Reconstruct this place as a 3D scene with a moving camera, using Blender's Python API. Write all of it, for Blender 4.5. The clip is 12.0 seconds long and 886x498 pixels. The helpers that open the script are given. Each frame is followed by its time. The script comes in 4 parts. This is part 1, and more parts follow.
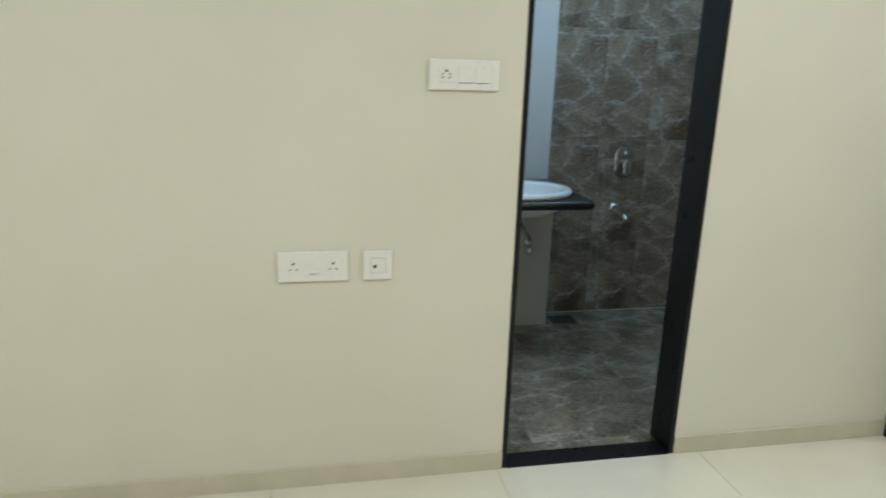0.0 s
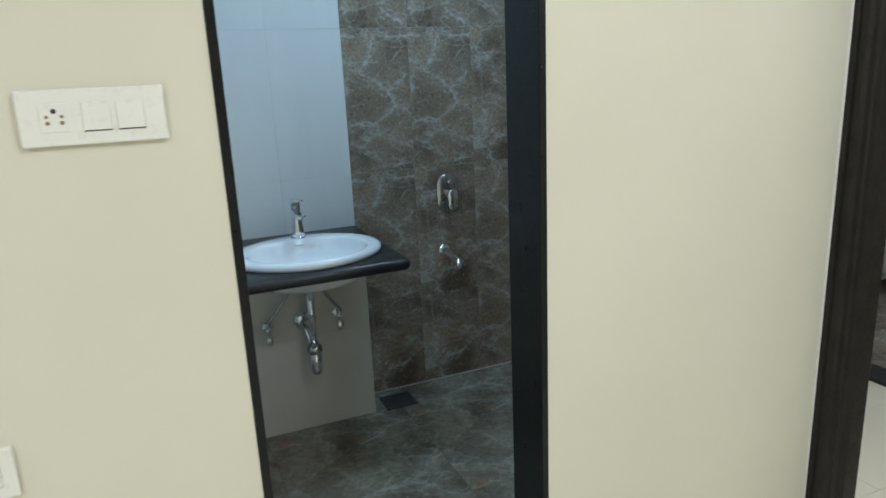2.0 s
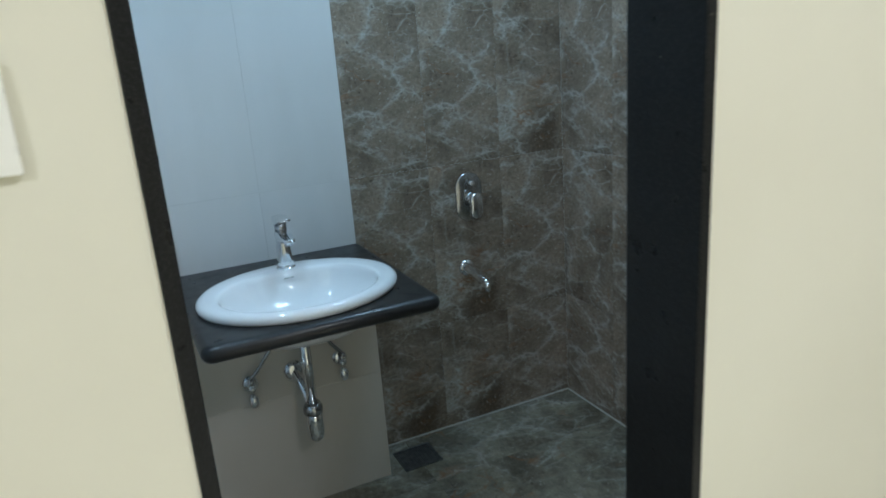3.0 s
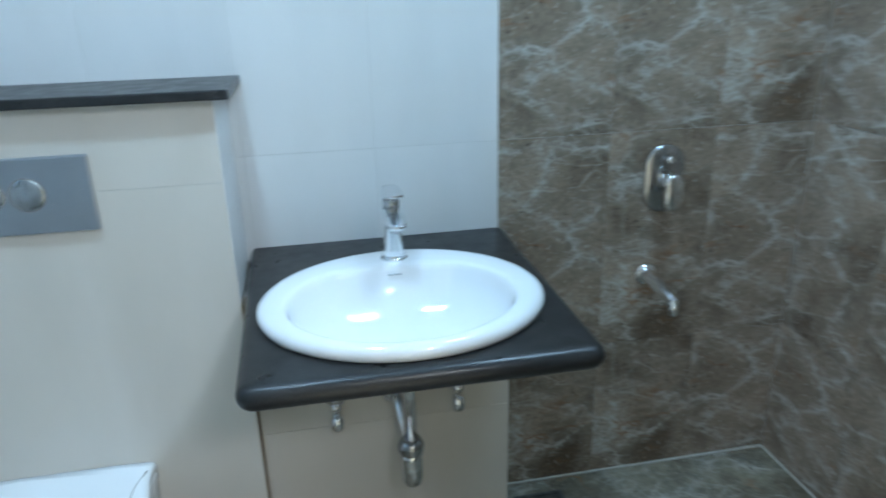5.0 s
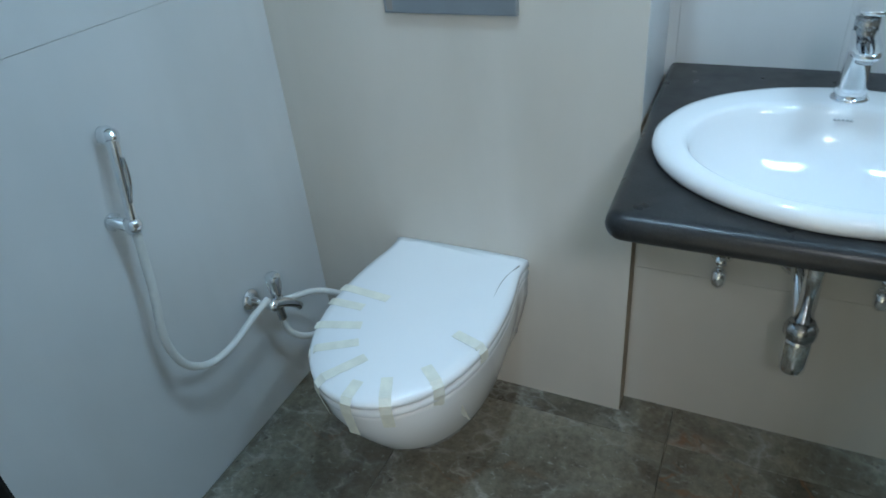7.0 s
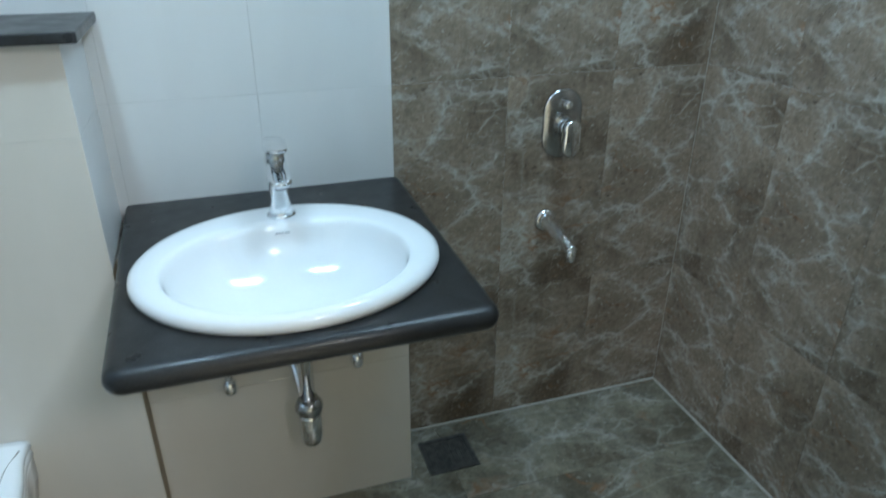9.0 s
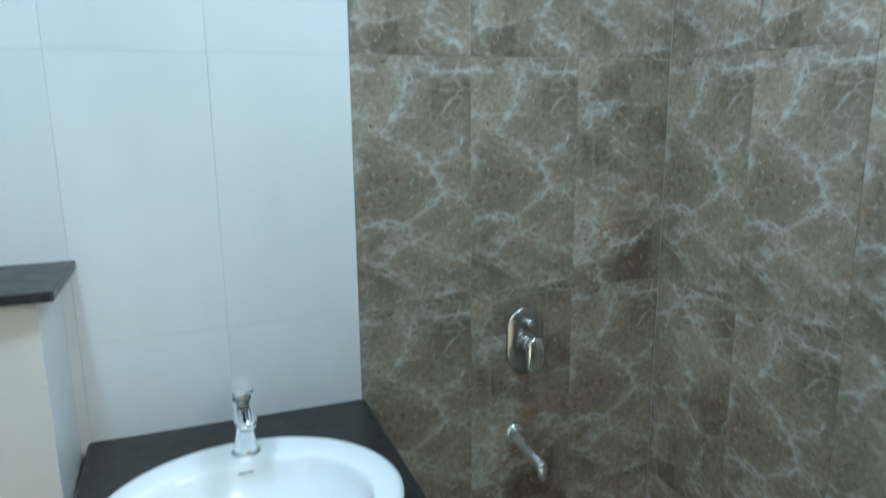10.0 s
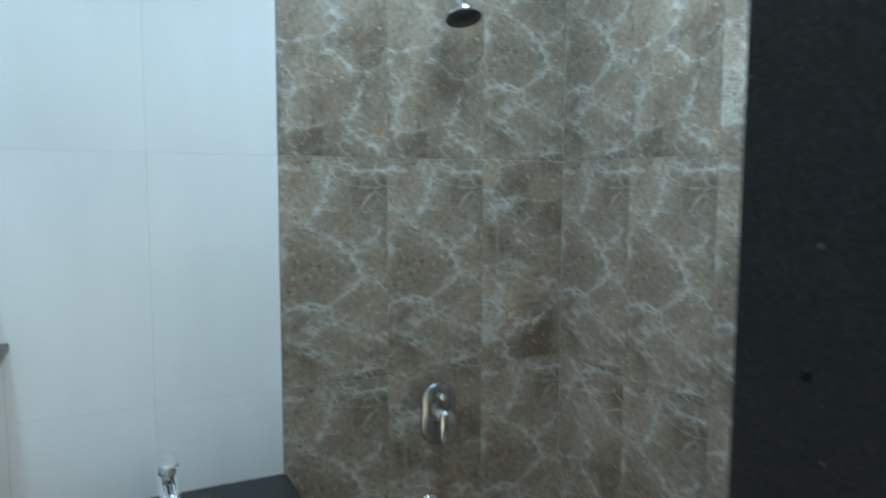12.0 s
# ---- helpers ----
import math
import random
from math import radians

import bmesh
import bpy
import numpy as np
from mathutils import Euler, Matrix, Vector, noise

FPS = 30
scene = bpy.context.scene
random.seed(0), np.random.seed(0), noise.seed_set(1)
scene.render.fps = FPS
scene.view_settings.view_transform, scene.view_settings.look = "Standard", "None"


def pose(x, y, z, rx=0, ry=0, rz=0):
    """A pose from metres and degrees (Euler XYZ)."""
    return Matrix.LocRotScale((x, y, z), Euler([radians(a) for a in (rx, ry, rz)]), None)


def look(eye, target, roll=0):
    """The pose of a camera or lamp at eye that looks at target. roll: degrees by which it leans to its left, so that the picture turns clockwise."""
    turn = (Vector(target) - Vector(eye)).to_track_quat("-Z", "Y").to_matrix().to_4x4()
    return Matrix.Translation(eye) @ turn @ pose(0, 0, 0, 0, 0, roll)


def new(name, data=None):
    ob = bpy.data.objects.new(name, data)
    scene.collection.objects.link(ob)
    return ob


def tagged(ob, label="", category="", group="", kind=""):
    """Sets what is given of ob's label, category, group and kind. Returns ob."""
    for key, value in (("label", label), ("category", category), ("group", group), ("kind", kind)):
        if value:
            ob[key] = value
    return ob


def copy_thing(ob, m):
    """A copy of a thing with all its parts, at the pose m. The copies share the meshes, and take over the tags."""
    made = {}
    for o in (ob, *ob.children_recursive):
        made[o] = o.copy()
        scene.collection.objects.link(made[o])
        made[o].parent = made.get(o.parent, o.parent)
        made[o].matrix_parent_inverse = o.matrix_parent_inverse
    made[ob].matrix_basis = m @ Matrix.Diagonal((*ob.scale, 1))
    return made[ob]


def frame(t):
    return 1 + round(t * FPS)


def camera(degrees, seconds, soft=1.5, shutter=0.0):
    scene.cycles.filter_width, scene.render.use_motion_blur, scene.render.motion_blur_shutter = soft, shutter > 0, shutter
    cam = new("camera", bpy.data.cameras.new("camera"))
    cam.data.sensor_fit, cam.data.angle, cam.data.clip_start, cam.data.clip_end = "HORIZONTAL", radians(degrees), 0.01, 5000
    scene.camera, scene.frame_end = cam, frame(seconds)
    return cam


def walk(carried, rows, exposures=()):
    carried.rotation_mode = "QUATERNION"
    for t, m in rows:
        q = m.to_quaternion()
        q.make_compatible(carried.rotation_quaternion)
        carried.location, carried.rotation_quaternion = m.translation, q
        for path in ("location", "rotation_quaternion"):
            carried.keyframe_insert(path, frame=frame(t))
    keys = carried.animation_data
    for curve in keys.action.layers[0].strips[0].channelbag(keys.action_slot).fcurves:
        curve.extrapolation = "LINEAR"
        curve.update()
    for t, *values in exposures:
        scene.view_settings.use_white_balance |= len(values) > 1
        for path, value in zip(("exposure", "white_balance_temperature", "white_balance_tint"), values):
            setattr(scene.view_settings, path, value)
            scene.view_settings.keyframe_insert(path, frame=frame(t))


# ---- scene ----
cam = camera(66.2, 12.0, soft=1.6, shutter=0.4)
PATH = [
    (0, (-0.677, -2.105, 1.423), (-0.288, -0.215, 0.898), 1.8),
    (0.5, (-0.593, -1.93, 1.439), (0.063, -0.104, 0.952), 0.7),
    (0.8, (-0.512, -1.83, 1.414), (0.274, -0.058, 0.924), -0.2),
    (1, (-0.431, -1.744, 1.423), (0.36, 0.023, 0.921), -1.5),
    (1.5, (-0.254, -1.556, 1.453), (0.47, 0.243, 0.965), -3.0),
    (2, (-0.123, -1.294, 1.433), (0.635, 0.489, 0.937), -2.6),
    (2.5, (-0.045, -1.042, 1.439), (0.732, 0.73, 0.932), -3.5),
    (2.7, (-0.04, -0.872, 1.42), (0.771, 0.877, 0.888), -4.5),
    (4.3, (0.187, -0.239, 1.411), (0.905, 1.529, 0.811), -2.6),
    (4.5, (0.186, -0.198, 1.397), (0.893, 1.564, 0.77), -2.4),
    (5, (0.229, -0.055, 1.37), (0.57, 1.788, 0.671), -1.5),
    (5.2, (0.262, 0.002, 1.36), (0.388, 1.862, 0.633), -1.5),
    (5.5, (0.276, 0.062, 1.355), (0.058, 1.894, 0.584), -2.6),
    (5.9, (0.28, 0.101, 1.333), (-0.307, 1.83, 0.517), -3.4),
    (6, (0.279, 0.12, 1.337), (-0.36, 1.809, 0.477), -3.3),
    (6.5, (0.273, 0.094, 1.291), (-0.538, 1.646, 0.325), -3.1),
    (7, (0.247, 0.071, 1.3), (-0.536, 1.556, 0.214), -5.8),
    (7.5, (0.248, 0.035, 1.306), (-0.176, 1.625, 0.169), -5.5),
    (7.7, (0.248, 0.01, 1.301), (0.047, 1.656, 0.182), -5.1),
    (9.3, (0.3, 0.005, 1.427), (0.917, 1.744, 0.656), 0.3),
    (9.5, (0.309, -0.008, 1.451), (0.945, 1.765, 0.779), -0.2),
    (10, (0.312, -0.005, 1.519), (0.994, 1.83, 1.108), -0.6),
    (10.5, (0.323, -0.021, 1.56), (1.009, 1.849, 1.377), -0.7),
    (11, (0.316, -0.042, 1.568), (0.993, 1.84, 1.508), -0.8),
    (11.5, (0.295, -0.078, 1.552), (1.018, 1.786, 1.517), -0.5),
    (12, (0.284, -0.18, 1.56), (1.163, 1.608, 1.375), 0.2),
]
EXPOSURES = [(0.0, -0.08, 6500, 10), (1.0, -0.04, 6500, 10), (2.0, 0.17, 6300, 10), (2.5, 0.16, 6250, 10), (4.3, 0.8, 6400, 10), (5.0, 0.95, 6100, 10), (5.5, 0.65, 6150, 10), (7.7, 0.62, 6250, 10),
             (9.5, 0.92, 6750, 10), (11.0, 0.74, 6850, 10), (12.0, 0.68, 6850, 10)]
walk(cam, [(t, look(eye, target, roll)) for t, eye, target, roll in PATH], EXPOSURES)

# ---- light ----
world = bpy.data.worlds.new("sky")
scene.world = world
world.use_nodes = True
sky = world.node_tree.nodes.new("ShaderNodeTexSky")
sky.sky_type, sky.sun_disc, sky.sun_elevation, sky.sun_rotation = "NISHITA", False, radians(35), radians(60)
back = world.node_tree.nodes["Background"]
back.inputs["Strength"].default_value = 0.012
world.node_tree.links.new(sky.outputs[0], back.inputs["Color"])


def lamp(name, place, size, watts, colour, target=None, size_y=None):
    data = bpy.data.lights.new(name, "AREA")
    data.shape = "DISK" if size_y is None else "RECTANGLE"
    data.size, data.energy, data.color = size, watts, colour
    if size_y is not None:
        data.size_y = size_y
    ob = new(name, data)
    ob.matrix_world = look(place, target or (place[0], place[1] + 0.001, place[2] - 1))
    return ob


WARM, COOL = (0.885, 0.93, 1.0), (0.485, 0.76, 1.0)
lamp("bedroom_lamp", (1.10, -1.55, 2.66), 0.7, 28, WARM)
lamp("bedroom_lamp", (-1.6, -2.1, 2.66), 0.7, 38, WARM)
lamp("passage_lamp", (2.25, -0.2, 2.55), 0.2, 12, WARM)
lamp("bath_lamp", (1.03, 0.91, 2.44), 0.34, 9.4, COOL)
lamp("bath_lamp", (0.0, 0.75, 2.44), 0.13, 7.4, COOL)
# unseen lamp, added to brighten the second bathroom through its doorway
lamp("second_bath_lamp", (3.9, 0.9, 2.44), 0.14, 7.5, (0.80, 0.90, 1.0))
lamp("window_light", (-0.90, 0.84, 1.57), 0.6, 0.8, (0.62, 0.82, 1.0), (0.2, 0.84, 1.5), 0.8)


# ---- materials ----
class Mat:
    """A node material in the making: n() adds a node, with inputs by name, either values or sockets."""

    def __init__(self, name):
        self.m = bpy.data.materials.new(name)
        self.m.use_nodes = True
        self.t = self.m.node_tree
        self.b = self.t.nodes["Principled BSDF"]

    def put(self, socket, value):
        if isinstance(value, bpy.types.NodeSocket):
            self.t.links.new(value, socket)
        else:
            socket.default_value = value

    def n(self, kind, props=None, **inputs):
        node = self.t.nodes.new("ShaderNode" + kind)
        for key, value in (props or {}).items():
            setattr(node, key, value)
        for key, value in inputs.items():
            self.put(node.inputs[int(key[1:]) if key[0] == "i" and key[1:].isdigit() else key.replace("_", " ")], value)
        return node

    def coords(self, repeat=0):
        at = self.n("TexCoord").outputs["Object"]
        if repeat:
            r = self.n("ObjectInfo").outputs["Random"]
            step = self.n("Math", {"operation": "FLOOR"}, i0=self.n("Math", {"operation": "MULTIPLY"}, i0=r, i1=float(repeat)).outputs[0])
            far = self.n("Math", {"operation": "MULTIPLY"}, i0=step.outputs[0], i1=3.7)
            vec = self.n("CombineXYZ", None, X=far.outputs[0], Y=far.outputs[0], Z=0.0)
            at = self.n("VectorMath", {"operation": "ADD"}, i0=at, i1=vec.outputs[0]).outputs[0]
        return at

    def noise(self, at, scale, detail=4.0, rough=0.55, distort=0.0, out=0):
        return self.n("TexNoise", None, Vector=at, Scale=scale, Detail=detail, Roughness=rough, Distortion=distort).outputs[out]

    def ramp(self, fac, *stops):
        node = self.n("ValToRGB", None, Fac=fac)
        ramp = node.color_ramp
        while len(ramp.elements) < len(stops):
            ramp.elements.new(0.5)
        for element, (where, colour) in zip(ramp.elements, stops):
            element.position = where
            element.color = (*colour, 1) if isinstance(colour, tuple) else (colour, colour, colour, 1)
        return node.outputs[0]

    def mix(self, fac, a, b, blend="MIX"):
        node = self.n("MixRGB", {"blend_type": blend})
        self.put(node.inputs[0], fac)
        for socket, value in ((node.inputs[1], a), (node.inputs[2], b)):
            self.put(socket, (*value, 1) if isinstance(value, tuple) else value)
        return node.outputs[0]

    def bump(self, height, strength, distance=0.002):
        node = self.n("Bump", None, Height=height, Strength=strength, Distance=distance)
        self.t.links.new(node.outputs[0], self.b.inputs["Normal"])

    def done(self, colour, rough, metal=0.0, coat=0.0, spec=0.5):
        self.put(self.b.inputs["Base Color"], (*colour, 1) if isinstance(colour, tuple) else colour)
        self.put(self.b.inputs["Roughness"], rough)
        self.b.inputs["Metallic"].default_value = metal
        self.b.inputs["Coat Weight"].default_value = coat
        self.b.inputs["Specular IOR Level"].default_value = spec
        return self.m


def plain(name, colour, rough, metal=0.0, coat=0.0, vary=0.06, scale=9.0, bump=0.0, spec=0.5):
    """A surface of one colour with soft clouding, and a finer grain in its gloss."""
    m = Mat(name)
    at = m.coords()
    cloud = m.noise(at, scale, 5)
    dark = tuple(c * (1 - vary * 2) for c in colour)
    light = tuple(min(1, c * (1 + vary)) for c in colour)
    c = m.ramp(cloud, (0.3, dark), (0.7, light))
    r = m.ramp(m.noise(at, scale * 7, 3), (0.3, max(0.02, rough * 0.8)), (0.7, min(1, rough * 1.25)))
    if bump:
        m.bump(m.noise(at, scale * 22, 4), bump)
    return m.done(c, r, metal, coat, spec)


def marble(name, base, deep, vein, vein_amount, rough, repeat, scale=1.0):
    """Brown marble: rounded dark fields in a net of pale slanting veins, feathered with short strokes, speckled, with a few rusty seams."""
    m = Mat(name)
    at = m.coords(repeat)

    def times(a, b):
        return m.n("Math", {"operation": "MULTIPLY"}, i0=a, i1=b).outputs[0]

    def shifted(vec, scale_, amount):
        warp = m.noise(vec, scale_, 3, 0.6, 0.0, 1)
        warp = m.n("VectorMath", {"operation": "SUBTRACT"}, i0=warp, i1=(0.5, 0.5, 0.5)).outputs[0]
        warp = m.n("VectorMath", {"operation": "SCALE"}, i0=warp, Scale=amount).outputs[0]
        return m.n("VectorMath", {"operation": "ADD"}, i0=vec, i1=warp).outputs[0]

    def net(vec, cells, core, halo):
        edge = m.n("TexVoronoi", {"feature": "DISTANCE_TO_EDGE"}, Vector=vec, Scale=cells * scale).outputs["Distance"]
        return m.ramp(edge, (0.0, 1.0), (core, 0.42), (halo, 0.0))

    slant = m.n("Mapping", None, Vector=at, Rotation=(0.3, 0.75, 0.2), Scale=(1.0, 1.2, 1.4)).outputs[0]
    bent = shifted(shifted(slant, 6.0 * scale, 0.13 / scale), 30 * scale, 0.020 / scale)
    other = m.n("Mapping", None, Vector=at, Rotation=(0.2, -0.85, 0.4), Scale=(1.0, 1.1, 2.1)).outputs[0]
    crossing = shifted(shifted(other, 6.0 * scale, 0.10 / scale), 34 * scale, 0.016 / scale)
    fine = shifted(slant, 30 * scale, 0.05 / scale)
    ground = m.ramp(m.noise(at, 6.0 * scale, 8, 0.62, 0.3), (0.34, deep), (0.52, base), (0.70, tuple(c * 1.22 for c in base)))
    fields = m.ramp(m.n("TexVoronoi", None, Vector=bent, Scale=4.6 * scale).outputs["Color"], (0.15, 0.80), (0.85, 1.15))
    colour = m.mix(1.0, ground, fields, "MULTIPLY")
    mottle = m.ramp(m.noise(at, 70 * scale, 5, 0.7), (0.32, 0.74), (0.5, 1.0), (0.68, 1.30))
    colour = m.mix(1.0, colour, mottle, "MULTIPLY")
    cloud = m.ramp(m.noise(at, 4.2 * scale, 3, 0.55), (0.42, 0.0), (0.60, 1.0))
    breaks = m.ramp(m.noise(fine, 13 * scale, 4, 0.65), (0.36, 0.08), (0.56, 1.0))
    # a pale milky band follows the main veins; short strokes feather out of it
    band = times(net(bent, 4.6, 0.07, 0.24), m.ramp(cloud, (0.0, 0.12), (1.0, 1.0)))
    colour = m.mix(times(times(band, m.ramp(breaks, (0.0, 0.45), (1.0, 1.0))), 0.30 * vein_amount), colour, vein)
    strokes = times(times(net(fine, 24.0, 0.06, 0.17), m.ramp(band, (0.05, 0.0), (0.45, 1.0))), breaks)
    colour = m.mix(times(strokes, 0.75 * vein_amount), colour, vein)
    main = times(times(net(bent, 4.6, 0.016, 0.040), breaks), m.ramp(cloud, (0.0, 0.22), (1.0, 1.0)))
    colour = m.mix(times(main, 0.70 * vein_amount), colour, vein)
    second = times(times(net(crossing, 6.5, 0.016, 0.050), breaks), m.ramp(m.noise(at, 5.0 * scale, 3), (0.46, 0.0), (0.60, 1.0)))
    colour = m.mix(times(second, 0.60 * vein_amount), colour, vein)
    flecks = m.ramp(m.noise(fine, 75 * scale, 2, 0.5), (0.63, 0.0), (0.72, 0.5 * vein_amount))
    colour = m.mix(flecks, colour, vein)
    pits = m.ramp(m.noise(at, 62 * scale, 3, 0.6), (0.63, 0.0), (0.72, 0.65))
    colour = m.mix(pits, colour, tuple(c * 0.55 for c in deep))
    seam = m.ramp(m.noise(bent, 2.3 * scale, 4, 0.55, 1.0), (0.486, 0.0), (0.50, 0.75), (0.514, 0.0))
    some = m.ramp(m.noise(at, 4.0 * scale, 2), (0.52, 0.0), (0.62, 1.0))
    colour = m.mix(times(times(seam, some), breaks), colour, (0.24, 0.115, 0.05))
    m.bump(m.noise(at, 60, 3), 0.03)
    return m.done(colour, rough)


def glazed_tile(name, low, mid, high):
    """A plain glazed wall tile with faint upright clouding."""
    m = Mat(name)
    at = m.coords(5)
    tall = m.n("Mapping", None, Vector=at, Scale=(5.0, 5.0, 1.3)).outputs[0]
    c = m.ramp(m.noise(tall, 1.0, 5, 0.5, 0.4), (0.30, low), (0.55, mid), (0.75, high))
    c = m.mix(0.25, c, m.ramp(m.noise(at, 5.0, 4), (0.3, low), (0.7, high)))
    return m.done(c, m.ramp(m.noise(at, 2.0, 3), (0.3, 0.30), (0.7, 0.36)))


def granite_material(name, dusty, spec):
    m = Mat(name)
    at = m.coords()
    grain = m.ramp(m.noise(at, 260, 4, 0.7), (0.45, (0.006, 0.0065, 0.007)), (0.75, (0.022, 0.023, 0.025)))
    dust = m.ramp(m.noise(at, 16, 6, 0.65), (0.42, dusty * 0.2), (0.78, dusty))
    c = m.mix(dust, grain, (0.09, 0.09, 0.09))
    chips = m.ramp(m.noise(at, 75, 2, 0.4), (0.785, 0.0), (0.81, 0.35))
    c = m.mix(chips, c, (0.25, 0.24, 0.22))
    m.bump(m.noise(at, 90, 3), 0.012)
    return m.done(c, m.ramp(m.noise(at, 22, 4), (0.3, 0.26), (0.7, 0.40)), spec=spec)


def paint_material():
    m = Mat("cream_wall_paint")
    at = m.coords()
    c = m.ramp(m.noise(at, 1.3, 5), (0.3, (0.70, 0.67, 0.55)), (0.7, (0.745, 0.72, 0.60)))
    m.bump(m.noise(at, 140, 4), 0.10, 0.001)
    return m.done(c, m.ramp(m.noise(at, 18, 3), (0.3, 0.5), (0.7, 0.66)))


PAINT = paint_material()
CEILING = plain("white_ceiling_paint", (0.80, 0.79, 0.76), 0.8, vary=0.02, bump=0.05)
SKIRTING = plain("beige_skirting_tile", (0.60, 0.565, 0.43), 0.22, vary=0.05, scale=6)
CREAM_TILE = plain("cream_vitrified_tile", (0.72, 0.69, 0.56), 0.09, vary=0.03, scale=3.0)
GROUT = plain("grey_grout", (0.42, 0.40, 0.35), 0.85, vary=0.08, scale=40)
GROUT_LIGHT = plain("pale_grout", (0.50, 0.49, 0.46), 0.85, vary=0.05, scale=40)
WHITE_TILE = glazed_tile("ivory_tile", (0.645, 0.64, 0.625), (0.695, 0.69, 0.675), (0.73, 0.725, 0.715))
BEIGE_TILE = glazed_tile("beige_tile", (0.575, 0.535, 0.470), (0.62, 0.58, 0.515), (0.655, 0.615, 0.555))
BROWN = marble("brown_marble_tile", (0.242, 0.190, 0.143), (0.132, 0.098, 0.068), (0.50, 0.48, 0.43), 0.95, 0.25, 3, 1.0)
FLOOR_MARBLE = marble("grey_brown_floor_marble", (0.185, 0.164, 0.120), (0.104, 0.088, 0.062), (0.40, 0.39, 0.34), 0.85, 0.26, 3, 0.75)
# bare brown mortar edge, with the shade of its narrow return in the colour
SHADED_MORTAR = plain("bare_shaded_mortar", (0.34, 0.28, 0.20), 0.85, vary=0.12, scale=30, bump=0.1)
GRANITE = granite_material("dusty_black_granite", 0.30, 0.42)
JAMB_GRANITE = granite_material("clean_black_granite", 0.04, 0.22)
WOOD = plain("dark_brown_door_frame", (0.015, 0.0115, 0.0095), 0.48, vary=0.2, scale=14, bump=0.06, spec=0.3)
CERAMIC = plain("white_glazed_ceramic", (0.85, 0.855, 0.855), 0.10, coat=0.1, vary=0.01, scale=3)
SEAT_PLASTIC = plain("white_seat_plastic", (0.87, 0.885, 0.89), 0.2, vary=0.01, scale=3)
PLASTIC = plain("white_switch_plastic", (0.83, 0.82, 0.76), 0.3, vary=0.006)
# near black for socket holes and the shadow line painted below the rockers
DARK_HOLE_SHADE = plain("dark_hole_and_shade", (0.03, 0.025, 0.02), 0.6)
GREY_LINE = plain("grey_plastic_line", (0.30, 0.29, 0.27), 0.5)
PALE_MARK = plain("faded_grey_print", (0.45, 0.46, 0.47), 0.4)
BRASS = plain("brass_contact", (0.35, 0.27, 0.12), 0.35, metal=1.0)
CHROME = plain("chrome", (0.84, 0.86, 0.88), 0.07, metal=1.0, vary=0.03, scale=30)
DULL_CHROME = plain("dull_chrome", (0.48, 0.49, 0.50), 0.2, metal=1.0, vary=0.08, scale=40)
SATIN = plain("satin_grey_flush_plate", (0.36, 0.39, 0.42), 0.34, metal=0.75, vary=0.03, scale=12)
RUBBER = plain("dark_nozzle_face", (0.035, 0.035, 0.035), 0.55, vary=0.15, scale=60)
HOSE = plain("white_plastic_hose", (0.72, 0.71, 0.67), 0.35, vary=0.04, scale=30)
TAPE = plain("cream_masking_tape", (0.80, 0.79, 0.69), 0.5, vary=0.05, scale=40)
GRATING = plain("dark_drain_grating", (0.085, 0.082, 0.076), 0.4, metal=0.3, vary=0.25, scale=50)
ALUMINIUM = plain("white_window_frame", (0.74, 0.76, 0.76), 0.35, vary=0.03)
BARE_WALL = plain("grey_outer_wall", (0.45, 0.45, 0.44), 0.9, vary=0.08, bump=0.2)


def frosted_material():
    m = Mat("frosted_blue_glass")
    m.b.inputs["Transmission Weight"].default_value = 0.9
    m.bump(m.noise(m.coords(), 160, 3), 0.4)
    return m.done((0.62, 0.80, 0.95), 0.35)


FROSTED = frosted_material()


# ---- mesh helpers ----
def part(name, bm, material, parent=None, label="", smooth=False, sharp=38):
    """Links a bmesh as one object, under a thing or a part."""
    for f in bm.faces:
        f.smooth = smooth
    if smooth:
        for e in bm.edges:
            if len(e.link_faces) == 2 and e.calc_face_angle(0) > radians(sharp):
                e.smooth = False
    bmesh.ops.recalc_face_normals(bm, faces=bm.faces[:])
    data = bpy.data.meshes.new(name)
    bm.to_mesh(data)
    bm.free()
    data.materials.append(material)
    ob = new(name, data)
    ob.parent = parent
    return tagged(ob, label)


def box(x0, y0, z0, x1, y1, z1, bevel=0.0, segments=2):
    bm = bmesh.new()
    bmesh.ops.create_cube(bm, size=1)
    for v in bm.verts:
        v.co = (x0 + (v.co.x + 0.5) * (x1 - x0), y0 + (v.co.y + 0.5) * (y1 - y0), z0 + (v.co.z + 0.5) * (z1 - z0))
    if bevel:
        bmesh.ops.bevel(bm, geom=bm.edges[:], offset=bevel, segments=segments, profile=0.5, affect="EDGES")
    return bm


def loft(rings, close_start=True, close_end=True):
    """A skin over rings of equally many points."""
    bm = bmesh.new()
    loops = [[bm.verts.new(p) for p in ring] for ring in rings]
    n = len(loops[0])
    for a, b in zip(loops, loops[1:]):
        for i in range(n):
            bm.faces.new((a[i], a[(i + 1) % n], b[(i + 1) % n], b[i]))
    if close_start:
        bm.faces.new(loops[0][::-1])
    if close_end:
        bm.faces.new(loops[-1])
    return bm


